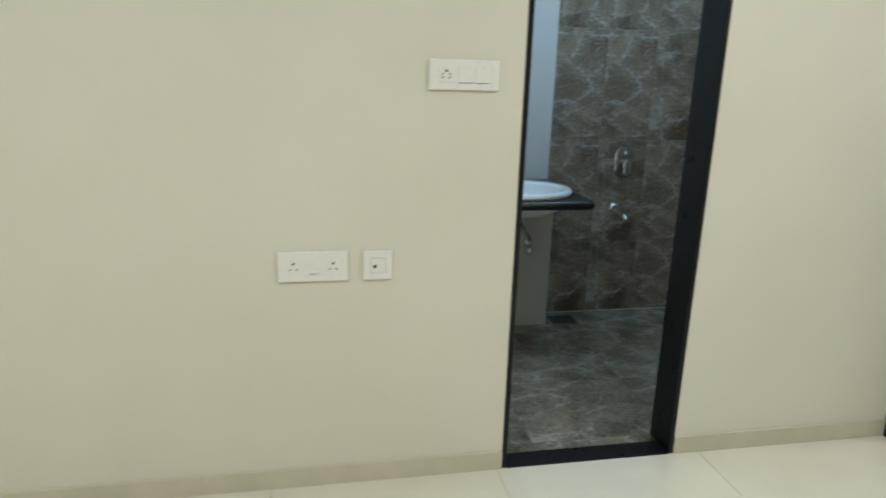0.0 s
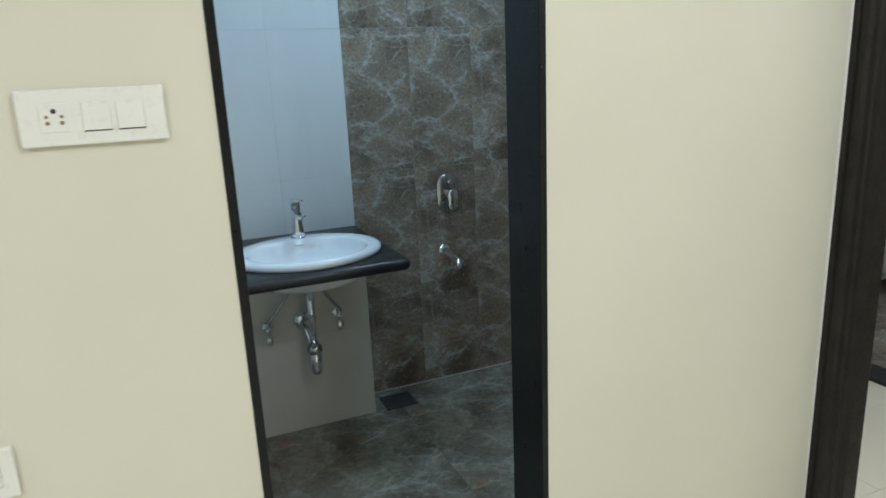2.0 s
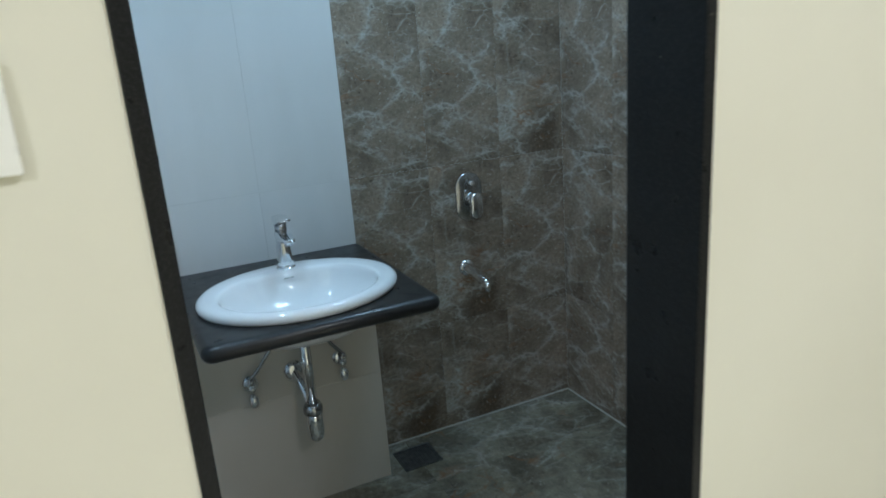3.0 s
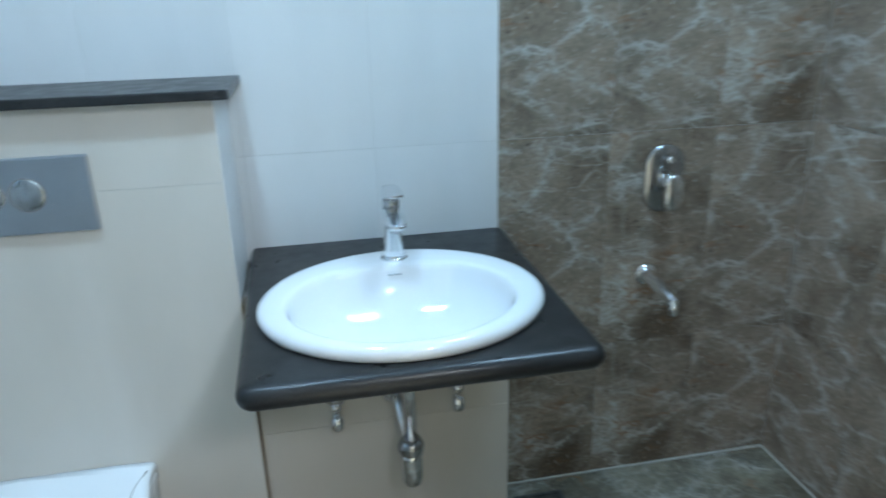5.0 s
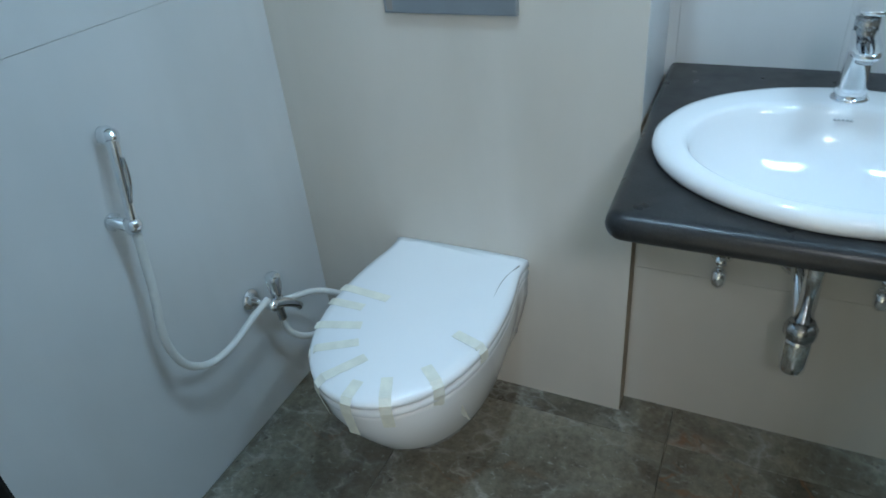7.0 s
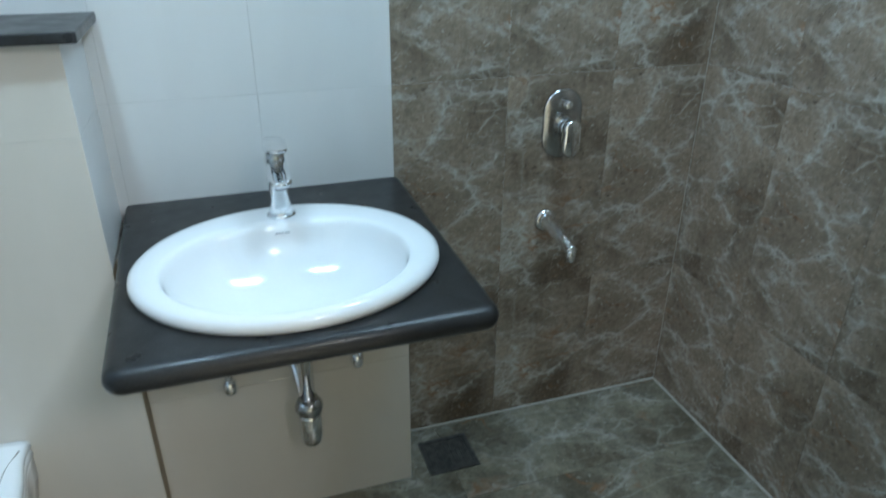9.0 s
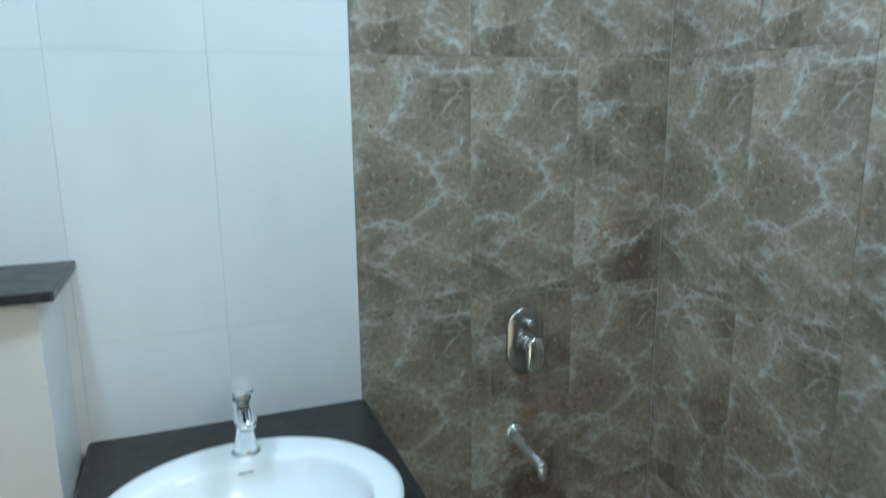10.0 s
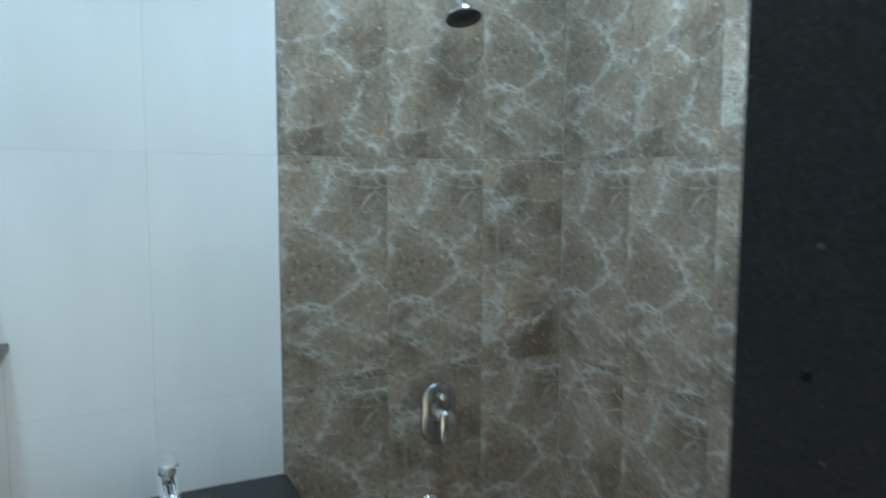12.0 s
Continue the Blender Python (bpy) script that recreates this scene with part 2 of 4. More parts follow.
def lathe(profile, place, axis="z", n=28):
    """A turned body: profile is (radius, height along the axis)."""
    rings = []
    for r, h in profile:
        ring = []
        for i in range(n):
            a = 2 * math.pi * i / n
            u, v = r * math.cos(a), r * math.sin(a)
            p = {"z": (u, v, h), "y": (u, h, v), "x": (h, u, v)}[axis]
            ring.append(Vector(p) + Vector(place))
        rings.append(ring)
    return loft(rings)


def smooth_path(points, steps=8):
    pts = [Vector(p) for p in points]
    pts = [pts[0] * 2 - pts[1], *pts, pts[-1] * 2 - pts[-2]]
    out = []
    for a, b, c, d in zip(pts, pts[1:], pts[2:], pts[3:]):
        for i in range(steps):
            t = i / steps
            out.append(0.5 * (2 * b + (c - a) * t + (2 * a - 5 * b + 4 * c - d) * t * t + (3 * b - a - 3 * c + d) * t ** 3))
    out.append(pts[-2])
    return out


def tube(points, radius, n=14, steps=8):
    """A pipe along a smooth path; radius a number or a pair from start to end."""
    path = smooth_path(points, steps)
    r0, r1 = radius if isinstance(radius, tuple) else (radius, radius)
    rings, side = [], None
    for i, p in enumerate(path):
        way = (path[min(i + 1, len(path) - 1)] - path[max(i - 1, 0)]).normalized()
        if side is None:
            side = way.orthogonal().normalized()
        side = (side - way * side.dot(way)).normalized()
        up = way.cross(side)
        r = r0 + (r1 - r0) * i / (len(path) - 1)
        rings.append([p + side * r * math.cos(2 * math.pi * k / n) + up * r * math.sin(2 * math.pi * k / n) for k in range(n)])
    return loft(rings)


def outline_plate(points, y_back, y_front, round_off=0.003):
    """A plate standing on a wall that faces -y, with an outline in (x, z)."""
    cx = sum(p[0] for p in points) / len(points)
    cz = sum(p[1] for p in points) / len(points)

    def ring(y, inset):
        out = []
        for x, z in points:
            d = Vector((x - cx, z - cz))
            d *= max(0.0, 1 - inset / max(d.length, 1e-6))
            out.append((cx + d.x, y, cz + d.y))
        return out
    return loft([ring(y_back, 0), ring(y_front + round_off, 0), ring(y_front, round_off)])


def stadium(cx, cz, half_w, half_h, n=12):
    out = []
    for sign, start in ((1, 0), (-1, math.pi)):
        for i in range(n + 1):
            a = start + math.pi * i / n
            out.append((cx + half_w * math.cos(a), cz + sign * (half_h - half_w) + half_w * math.sin(a)))
    return out


def empty(name, place, label, category, group=""):
    ob = new(name)
    ob.empty_display_size = 0.1
    ob.location = place
    return tagged(ob, label, category, group)


def structure(name, bm, material, label, category="", smooth=False):
    return tagged(part(name, bm, material, None, label, smooth), label, category or name.split("_")[0], kind="structure")


# ---- setting: walls, floors, ceilings ----
T = 0.143            # thickness of the wall between bedroom and bathroom
DOOR_W, DOOR_H = 0.685, 2.10
XL, XR, YB = -0.79, 1.54, 1.54      # bathroom: inner faces
EDGE = 0.668         # where the ivory tiles meet the brown ones
BATH_H, ROOM_H = 2.45, 2.70
EAST = 1.642         # bedroom's wall with the next door


def joined(*boxes):
    bm = bmesh.new()
    for b in boxes:
        x0, y0, z0, x1, y1, z1 = b
        vs = [bm.verts.new((x, y, z)) for x in (x0, x1) for y in (y0, y1) for z in (z0, z1)]
        for f in ((0, 1, 3, 2), (4, 6, 7, 5), (0, 4, 5, 1), (2, 3, 7, 6), (0, 2, 6, 4), (1, 5, 7, 3)):
            bm.faces.new([vs[i] for i in f])
    return bm


TILE = 0.0015        # tiles stand this far off the grout
wall_north = structure("wall_north", joined((-3.0, 0, -0.1, 0, T - TILE, ROOM_H), (DOOR_W, 0, -0.1, EAST + 0.12, T - TILE, ROOM_H),
                                            (0, 0, DOOR_H, DOOR_W, T - TILE, ROOM_H)), PAINT, "smooth cream painted bedroom wall beside the bathroom door", "wall")
structure("wall_west", joined((-3.12, -4.1, -0.1, -3.0, T, ROOM_H)), PAINT, "plain cream painted bedroom wall", "wall")
structure("wall_south", joined((-3.12, -4.22, -0.1, EAST + 0.12, -4.1, ROOM_H)), PAINT, "plain cream painted bedroom wall behind the walk", "wall")
structure("wall_east", joined((EAST, -4.1, -0.1, EAST + 0.12, -1.0, ROOM_H), (EAST, -1.0, 2.12, EAST + 0.12, 0, ROOM_H)), PAINT,
          "cream painted wall with an open doorway to the passage", "wall")
structure("ceiling_bedroom", joined((-3.12, -4.22, ROOM_H, EAST + 0.12, T, ROOM_H + 0.1)), CEILING, "white painted bedroom ceiling", "ceiling")
structure("ceiling_bathroom", joined((XL - 0.15, T, BATH_H, XR + 0.1, YB + 0.15, BATH_H + 0.1)), CEILING, "white painted bathroom ceiling", "ceiling")
floor = structure("floor_bedroom", joined((-3.12, -4.22, -0.12, 2.90, 0, -0.010), (EAST + 0.12, 0, -0.12, 2.90, 3.0, -0.010)), GROUT,
                  "glossy cream vitrified tile floor with fine grey joints", "floor")
bath_floor = structure("floor_bathroom", joined((XL, T, -0.12, XR, YB, -0.010)), GROUT, "grey brown veined marble tile floor", "floor")

# bathroom masonry behind the tiles
WIN = (0.50, 1.183, 1.14, 1.95)     # window in the left wall: y from, to, z from, to
back_wall = structure("wall_bathroom_back", joined((XL - 0.15, YB + TILE, -0.1, XR + 0.1, YB + 0.15, BATH_H)), GROUT_LIGHT,
                      "ivory and brown marble tiled bathroom wall above the washbasin", "wall")
left_wall = structure("wall_bathroom_window", joined((XL - 0.15, T - TILE, -0.1, XL - TILE, WIN[0], BATH_H), (XL - 0.15, WIN[1], -0.1, XL - TILE, YB + TILE, BATH_H),
                                                     (XL - 0.15, WIN[0], -0.1, XL - TILE, WIN[1], WIN[2]), (XL - 0.15, WIN[0], WIN[3], XL - TILE, WIN[1], BATH_H)),
                      GROUT_LIGHT, "ivory tiled bathroom wall with a small window", "wall")
right_wall = structure("wall_bathroom_shower", joined((XR + TILE, T, -0.1, EAST + 0.12, YB + 0.15, ROOM_H)), GROUT_LIGHT,
                       "brown marble tiled shower wall with pale veins", "wall")
box_wall = structure("wall_cistern_box", joined((XL, 1.307 + TILE, -0.1, 0.045 - TILE, YB + TILE, 1.197)), GROUT_LIGHT,
                     "beige tiled low wall that hides the cistern", "wall")
panel_wall = structure("wall_under_counter", joined((0.045, 1.36 + TILE, -0.1, 0.648 - TILE, YB + TILE, 0.765)), GROUT_LIGHT,
                       "beige tiled boxed wall below the washbasin counter", "wall")

# granite lining of the bathroom doorway
S = 0.018
door_1 = empty("door_1", (0, 0, 0), "open bathroom doorway lined with polished black granite", "door frame")
tagged(door_1, kind="structure")
for x0, x1 in ((-0.0, S), (DOOR_W - S, DOOR_W)):
    part("jamb", box(x0, -0.004, 0.0, x1, T + 0.002, DOOR_H - S, 0.002), JAMB_GRANITE, door_1)
part("lintel", box(0, -0.004, DOOR_H - S, DOOR_W, T + 0.002, DOOR_H, 0.002), JAMB_GRANITE, door_1)
part("threshold", box(S, -0.006, -0.02, DOOR_W - S, 0.085, 0.005, 0.002), JAMB_GRANITE, door_1)
part("inner_threshold", box(S, 0.0855, -0.02, DOOR_W - S, T, 0.001), FLOOR_MARBLE, door_1)

# pale cement line where the shower walls meet the floor
structure("trim_back", box(EDGE, YB - 0.007, 0.0, XR, YB - 0.0003, 0.004), GROUT, "pale cement joint along the foot of the marble wall", "trim")
structure("trim_side", box(XR - 0.006, T + 0.01, 0.0, XR - 0.0003, YB - 0.008, 0.004), GROUT, "pale cement joint along the foot of the marble wall", "trim")

# skirting
for x0, x1 in ((-3.0, -0.001), (DOOR_W + 0.001, EAST - 0.001)):
    structure("baseboard", box(x0, -0.009, 0.0, x1, 0.0, 0.072, 0.0015), SKIRTING, "narrow beige tile skirting along the wall", "baseboard")

# dark moulded frame of the next doorway, against the corner
FX = EAST - 0.012


def frame_jamb(y_wall, side):
    """A jamb with two beads and a rebate; side: the way from the wall into the opening along y."""
    profile = ((FX, 0.0), (FX, 0.014), (FX + 0.007, 0.019), (FX + 0.007, 0.024), (FX, 0.029), (FX - 0.002, 0.046), (FX + 0.004, 0.056), (FX + 0.018, 0.060),
               (FX + 0.022, 0.066), (FX + 0.040, 0.068), (FX + 0.046, 0.062), (FX + 0.052, 0.068), (FX + 0.066, 0.078), (FX + 0.122, 0.078), (FX + 0.122, 0.0))
    bm = loft([[(x, y_wall + side * y, z) for x, y in profile] for z in (0.0, 2.09)])
    return bm


door_2 = tagged(empty("door_2", (0, 0, 0), "dark brown moulded wooden frame of an open doorway", "door frame"), kind="structure")
part("jamb", frame_jamb(-0.002, -1), WOOD, door_2)
part("jamb", frame_jamb(-0.998, 1), WOOD, door_2)
structure("trim_filler", box(FX - 0.006, -0.003, 0.073, FX - 0.0005, -0.0002, 2.09), CEILING, "thin pale filler line beside the dark door frame", "trim")
part("head", box(FX, -1.0, 2.06, FX + 0.122, 0.0, 2.12, 0.006), WOOD, door_2)

# passage and the second bathroom beyond it
X2, Y2 = 2.75, 1.73
structure("wall_passage_end", joined((1.762, 3.0, -0.1, 2.90, 3.12, ROOM_H)), PAINT, "cream painted end wall of the passage", "wall")
structure("wall_passage_start", joined((EAST + 0.12, -1.62, -0.1, X2, -1.5, ROOM_H)), PAINT, "cream painted passage wall", "wall")
structure("wall_passage_left", joined((EAST, YB + 0.15, -0.1, EAST + 0.12, 3.0, ROOM_H)), PAINT, "cream painted passage wall", "wall")
structure("wall_passage_far", joined((X2, -1.62, -0.1, X2 + T, 0.21, ROOM_H), (X2, 0.92, -0.1, X2 + T, 3.0, ROOM_H), (X2, 0.21, DOOR_H, X2 + T, 0.92, ROOM_H)),
          PAINT, "cream painted passage wall with another bathroom doorway", "wall")
structure("ceiling_passage", joined((EAST + 0.12, -1.62, ROOM_H, X2 + T, 3.12, ROOM_H + 0.1)), CEILING, "white painted passage ceiling", "ceiling")
structure("baseboard", box(X2 - 0.009, -1.5, 0.0, X2, 0.209, 0.072, 0.0015), SKIRTING, "narrow beige tile skirting along the wall", "baseboard")
door_3 = tagged(empty("door_3", (0, 0, 0), "black granite lined doorway of a second bathroom", "door frame"), kind="structure")
for y0 in (0.21, 0.92 - S):
    part("jamb", box(X2 - 0.004, y0, 0, X2 + T, y0 + S, DOOR_H - S, 0.002), GRANITE, door_3)
part("lintel", box(X2 - 0.004, 0.21, DOOR_H - S, X2 + T, 0.92, DOOR_H, 0.002), GRANITE, door_3)
part("threshold", box(X2 - 0.006, 0.21 + S, -0.02, X2 + T, 0.92 - S, 0.016, 0.003), GRANITE, door_3)
structure("floor_second_bathroom", joined((X2 + T, 0.0, -0.12, 5.3, Y2, -0.002)), FLOOR_MARBLE, "grey brown veined marble floor of the second bathroom", "floor")
structure("wall_second_bathroom_back", joined((X2 + T, Y2, -0.1, 4.55, Y2 + 0.12, BATH_H)), WHITE_TILE, "ivory tiled back wall of the second bathroom", "wall")
structure("wall_second_bathroom_shower", joined((4.55, Y2, -0.1, 5.42, Y2 + 0.12, BATH_H), (5.3, -0.12, -0.1, 5.42, Y2, BATH_H)), BROWN, "brown marble wall of the second bathroom", "wall")
structure("wall_second_bathroom_front", joined((X2 + T, -0.12, -0.1, 5.3, 0.0, BATH_H)), WHITE_TILE, "ivory tiled wall of the second bathroom", "wall")
structure("ceiling_second_bathroom", joined((X2 + T, -0.12, BATH_H, 5.42, Y2 + 0.12, BATH_H + 0.1)), CEILING, "white ceiling of the second bathroom", "ceiling")
structure("wall_second_cistern_box", joined((3.55, 1.5, -0.1, 4.46, Y2, 1.265)), BEIGE_TILE, "beige low wall with a flush plate", "wall")


# ---- things ----
def granite_shelf(x0, x1, y0, y1, z0, z1):
    ob = part("granite_ledge", box(x0, y0, z0, x1, y1, z1, 0.003), GRANITE)
    return tagged(ob, "polished black granite ledge on top of the cistern wall", "ledge")


granite_shelf(XL + 0.001, 0.078, 1.278, YB - 0.001, 1.198, 1.217)
granite_shelf(3.50, 4.49, 1.46, Y2 - 0.001, 1.266, 1.285)


def oval(cx, cy, rx, ry, z, n=64, power=2.0, shoulder=0.0):
    """A ring like an ellipse; shoulder flattens its back into a tap deck with two soft steps."""
    out = []
    for i in range(n):
        a = 2 * math.pi * i / n
        c, s = math.cos(a), math.sin(a)
        x = rx * math.copysign(abs(c) ** (2 / power), c)
        y = ry * math.copysign(abs(s) ** (2 / power), s)
        if shoulder and s > 0:
            bite = 1 / (1 + math.exp(-(0.54 - abs(x) / rx) * 60))
            y -= shoulder * bite * ry
        out.append((cx + x, cy + y, z))
    return out


def counter(x0, x1, y0, y1, z0, z1, hole_at):
    """A slab with a full bullnose along the front and the free side, softly rounded corners, on two steel brackets."""
    r = (z1 - z0) / 2
    rings = []
    steps = 10
    for i in range(steps + 1):
        a = -math.pi / 2 + math.pi * i / steps
        inset = r - r * math.cos(a)
        z = (z0 + z1) / 2 + r * math.sin(a)
        ring = [(x0 - 0.016 + inset * 0.6, y1, z)]
        c = 0.030
        for cx, cy, start in ((x0 + c, y0 + c, math.pi), (x1 - c, y0 + c, 1.5 * math.pi)):
            for k in range(7):
                b = start + math.pi / 2 * k / 6
                ring.append((cx + (c - inset) * math.cos(b), cy + (c - inset) * math.sin(b), z))
        ring.append((x1 - inset, y1, z))
        rings.append(ring)
    bm = loft(rings, False, False)
    # the slab is cut out for the bowl
    for z, ring in ((z0, rings[0]), (z1, rings[-1])):
        bm.verts.ensure_lookup_table()
        outer = [v for v in bm.verts if abs(v.co.z - z) < 1e-6]
        hole = [bm.verts.new(p) for p in oval(*hole_at, 0.256, 0.222, z, 48)]
        for i, v in enumerate(hole):
            bm.edges.new((v, hole[(i + 1) % 48]))
        rim = {v for v in (*outer, *hole)}
        edges = [e for e in bm.edges if e.verts[0] in rim and e.verts[1] in rim]
        bmesh.ops.triangle_fill(bm, use_beauty=True, use_dissolve=False, edges=edges)
    ob = part("washbasin_counter", bm, GRANITE, smooth=True)
    return tagged(ob, "black granite counter slab with worn rounded edges under the washbasin", "counter")


counter_top = counter(0.070, 0.684, 0.880, YB - 0.001, 0.7665, 0.811, (0.369, 1.138))


def washbasin(x, y, z):
    thing = empty("washbasin", (x, y, z), "oval white ceramic drop-in washbasin set into the granite counter", "washbasin")
    profile = [oval(0, 0.002, 0.264, 0.224, 0.000), oval(0, 0.002, 0.274, 0.233, 0.003), oval(0, 0.002, 0.277, 0.236, 0.011), oval(0, 0.002, 0.275, 0.234, 0.020),
               oval(0, 0.002, 0.266, 0.229, 0.027), oval(0, 0.0, 0.254, 0.219, 0.0300), oval(-0.003, -0.022, 0.228, 0.190, 0.0310, shoulder=0.05),
               oval(-0.004, -0.028, 0.219, 0.182, 0.0295, shoulder=0.08), oval(-0.004, -0.029, 0.216, 0.179, 0.026, shoulder=0.085)]
    for i in range(12):
        a = radians(6 + 76 * i / 11)
        k, f = math.cos(a) ** 0.8, i / 11
        profile.append(oval(-0.004 * (1 - f), -0.030 - 0.035 * f, 0.213 * k, 0.176 * k, 0.030 - 0.130 * math.sin(a), shoulder=0.085 * (1 - f) ** 1.5))
    profile.append(oval(0, -0.065, 0.024, 0.024, -0.101))
    part("bowl", loft(profile, False, True), CERAMIC, thing, smooth=True, sharp=45)
    under = [oval(0, 0, 0.254, 0.218, -0.036), oval(0, -0.005, 0.236, 0.193, -0.066), oval(0, -0.01, 0.185, 0.145, -0.096), oval(0, -0.012, 0.11, 0.09, -0.116),
             oval(0, -0.012, 0.04, 0.04, -0.128)]
    part("bowl_underside", loft(under, False, True), CERAMIC, thing, smooth=True)
    part("drain_ring", lathe([(0.0, 0.0), (0.026, 0.0), (0.028, 0.003), (0.018, 0.004), (0.0, 0.002)], (0, -0.065, -0.1015)), CHROME, thing, smooth=True)
    # maker's mark on the back of the bowl: plain strokes
    for i, w in enumerate((0.005, 0.004, 0.004, 0.005, 0.004)):
        part("mark", box(-0.014 + i * 0.006, 0.1235, 0.010, -0.014 + i * 0.006 + w, 0.1285, 0.0125), PALE_MARK, thing)
    return thing


basin = washbasin(0.369, 1.142, 0.810)


def basin_tap(x, y, z):
    thing = empty("basin_tap", (x, y, z), "tall chrome single lever basin tap standing on the washbasin", "tap")
    around = [(math.cos(2 * math.pi * i / 24), math.sin(2 * math.pi * i / 24)) for i in range(24)]

    def rounded(a, power=0.6):
        return math.copysign(abs(a) ** power, a)

    body = [[(rounded(c, 0.75) * w, rounded(q, 0.75) * d + o, h) for c, q in around]
            for h, w, d, o in ((0.007, 0.0205, 0.0215, 0), (0.025, 0.0190, 0.0205, 0), (0.060, 0.0165, 0.0190, 0.001), (0.095, 0.0150, 0.0185, 0.002), (0.112, 0.0150, 0.0185, 0.002))]
    part("body", loft(body), CHROME, thing, smooth=True)
    part("base_ring", lathe([(0.0, 0.0), (0.0235, 0.0), (0.0240, 0.004), (0.021, 0.009), (0.0, 0.009)], (0, 0, 0)), CHROME, thing, smooth=True)
    # a flat tongue with a rounded tip
    spout = [[(rounded(c) * w, yy, h + rounded(q) * t) for c, q in around]
             for yy, h, w, t in ((0.016, 0.100, 0.0150, 0.016), (-0.010, 0.103, 0.0175, 0.014), (-0.045, 0.103, 0.0180, 0.0095), (-0.072, 0.101, 0.0170, 0.007), (-0.084, 0.100, 0.0135, 0.0055), (-0.089, 0.0995, 0.007, 0.004))]
    part("spout", loft(spout), CHROME, thing, smooth=True)
    part("aerator", lathe([(0.0, -0.010), (0.0100, -0.010), (0.0105, 0.0), (0.0, 0.0)], (0, -0.070, 0.0965)), DULL_CHROME, thing, smooth=True)
    part("neck", lathe([(0.0, 0.0), (0.0145, 0.0), (0.0145, 0.022), (0.0, 0.022)], (0, 0.002, 0.112)), DULL_CHROME, thing, smooth=True)
    # the lever: a thick wedge over the neck that thins to a blade in front
    lever = [[(rounded(c) * w, yy, h + rounded(q) * t) for c, q in around]
             for yy, h, w, t in ((0.024, 0.146, 0.010, 0.008), (0.019, 0.145, 0.0165, 0.0145), (0.0, 0.146, 0.0190, 0.0155), (-0.022, 0.150, 0.0185, 0.0105), (-0.050, 0.155, 0.0165, 0.0055), (-0.063, 0.157, 0.0125, 0.0038), (-0.067, 0.1575, 0.006, 0.003))]
    part("lever", loft(lever), CHROME, thing, smooth=True)
    return thing


tap = basin_tap(0.374, 1.314, 0.8395)
tap.scale = (1.22, 1.12, 1.0)


def bottle_trap(x, y, wall_y):
    thing = empty("bottle_trap", (x, y, 0.28), "chrome bottle trap below the washbasin", "waste trap")
    part("tailpipe", lathe([(0.0, 0.0), (0.0165, 0.0), (0.0165, 0.26), (0.0, 0.26)], (0, 0, 0.135)), CHROME, thing, smooth=True)
    part("waste_nut", lathe([(0.0, 0.0), (0.028, 0.0), (0.032, 0.006), (0.032, 0.02), (0.022, 0.03), (0.0, 0.03)], (0, 0, 0.372)), CHROME, thing, smooth=True)
    part("bottle", lathe([(0.0, 0.0), (0.016, 0.002), (0.024, 0.012), (0.0265, 0.03), (0.0265, 0.085), (0.023, 0.097), (0.0, 0.097)], (0, 0, 0.0)), CHROME, thing, smooth=True)
    part("collar_nut", lathe([(0.0, 0.0), (0.029, 0.0), (0.031, 0.005), (0.031, 0.022), (0.024, 0.036), (0.0, 0.036)], (0, 0, 0.095), n=10), DULL_CHROME, thing, smooth=True)
    reach = wall_y - y
    part("wall_pipe", tube([(0, 0, 0.115), (-0.012, reach * 0.5, 0.17), (-0.022, reach + 0.004, 0.205)], 0.016), CHROME, thing, smooth=True)
    part("wall_flange", lathe([(0.0, 0.0), (0.036, 0.0), (0.036, -0.004), (0.020, -0.012), (0.0, -0.012)], (-0.022, reach, 0.205), "y"), CHROME, thing, smooth=True)
    return thing


bottle_trap(0.385, 1.262, 1.36)


def angle_valve(x, z, wall_y, to):
    thing = empty("angle_valve", (x, wall_y, z), "chrome angle valve with a braided hose under the counter", "valve", "valves under the counter")
    part("flange", lathe([(0.0, 0.0), (0.026, 0.0), (0.026, -0.003), (0.014, -0.010), (0.0, -0.010)], (0, 0, 0), "y"), CHROME, thing, smooth=True)
    part("body", lathe([(0.0, 0.0), (0.0105, 0.0), (0.0105, -0.045), (0.0, -0.045)], (0, 0, 0), "y"), CHROME, thing, smooth=True)
    part("handle", lathe([(0.0, -0.062), (0.012, -0.060), (0.0155, -0.05), (0.0155, -0.028), (0.010, -0.02), (0.0, -0.02)], (0, -0.035, -0.004), "z"), CHROME, thing, smooth=True)
    part("outlet", lathe([(0.0, 0.0), (0.009, 0.0), (0.009, 0.03), (0.0, 0.03)], (0, -0.035, 0.0), "z"), DULL_CHROME, thing, smooth=True)
    part("hose", tube([(0, -0.035, 0.03), (to[0] * 0.3, -0.04, 0.07), (to[0] * 0.75, to[1] * 0.8, to[2] * 0.8), to], 0.0058, 10), DULL_CHROME, thing, "braided steel hose", smooth=True)
    return thing


angle_valve(0.222, 0.480, 1.36, (0.12, -0.06, 0.183))
angle_valve(0.512, 0.492, 1.36, (-0.10, -0.06, 0.173))


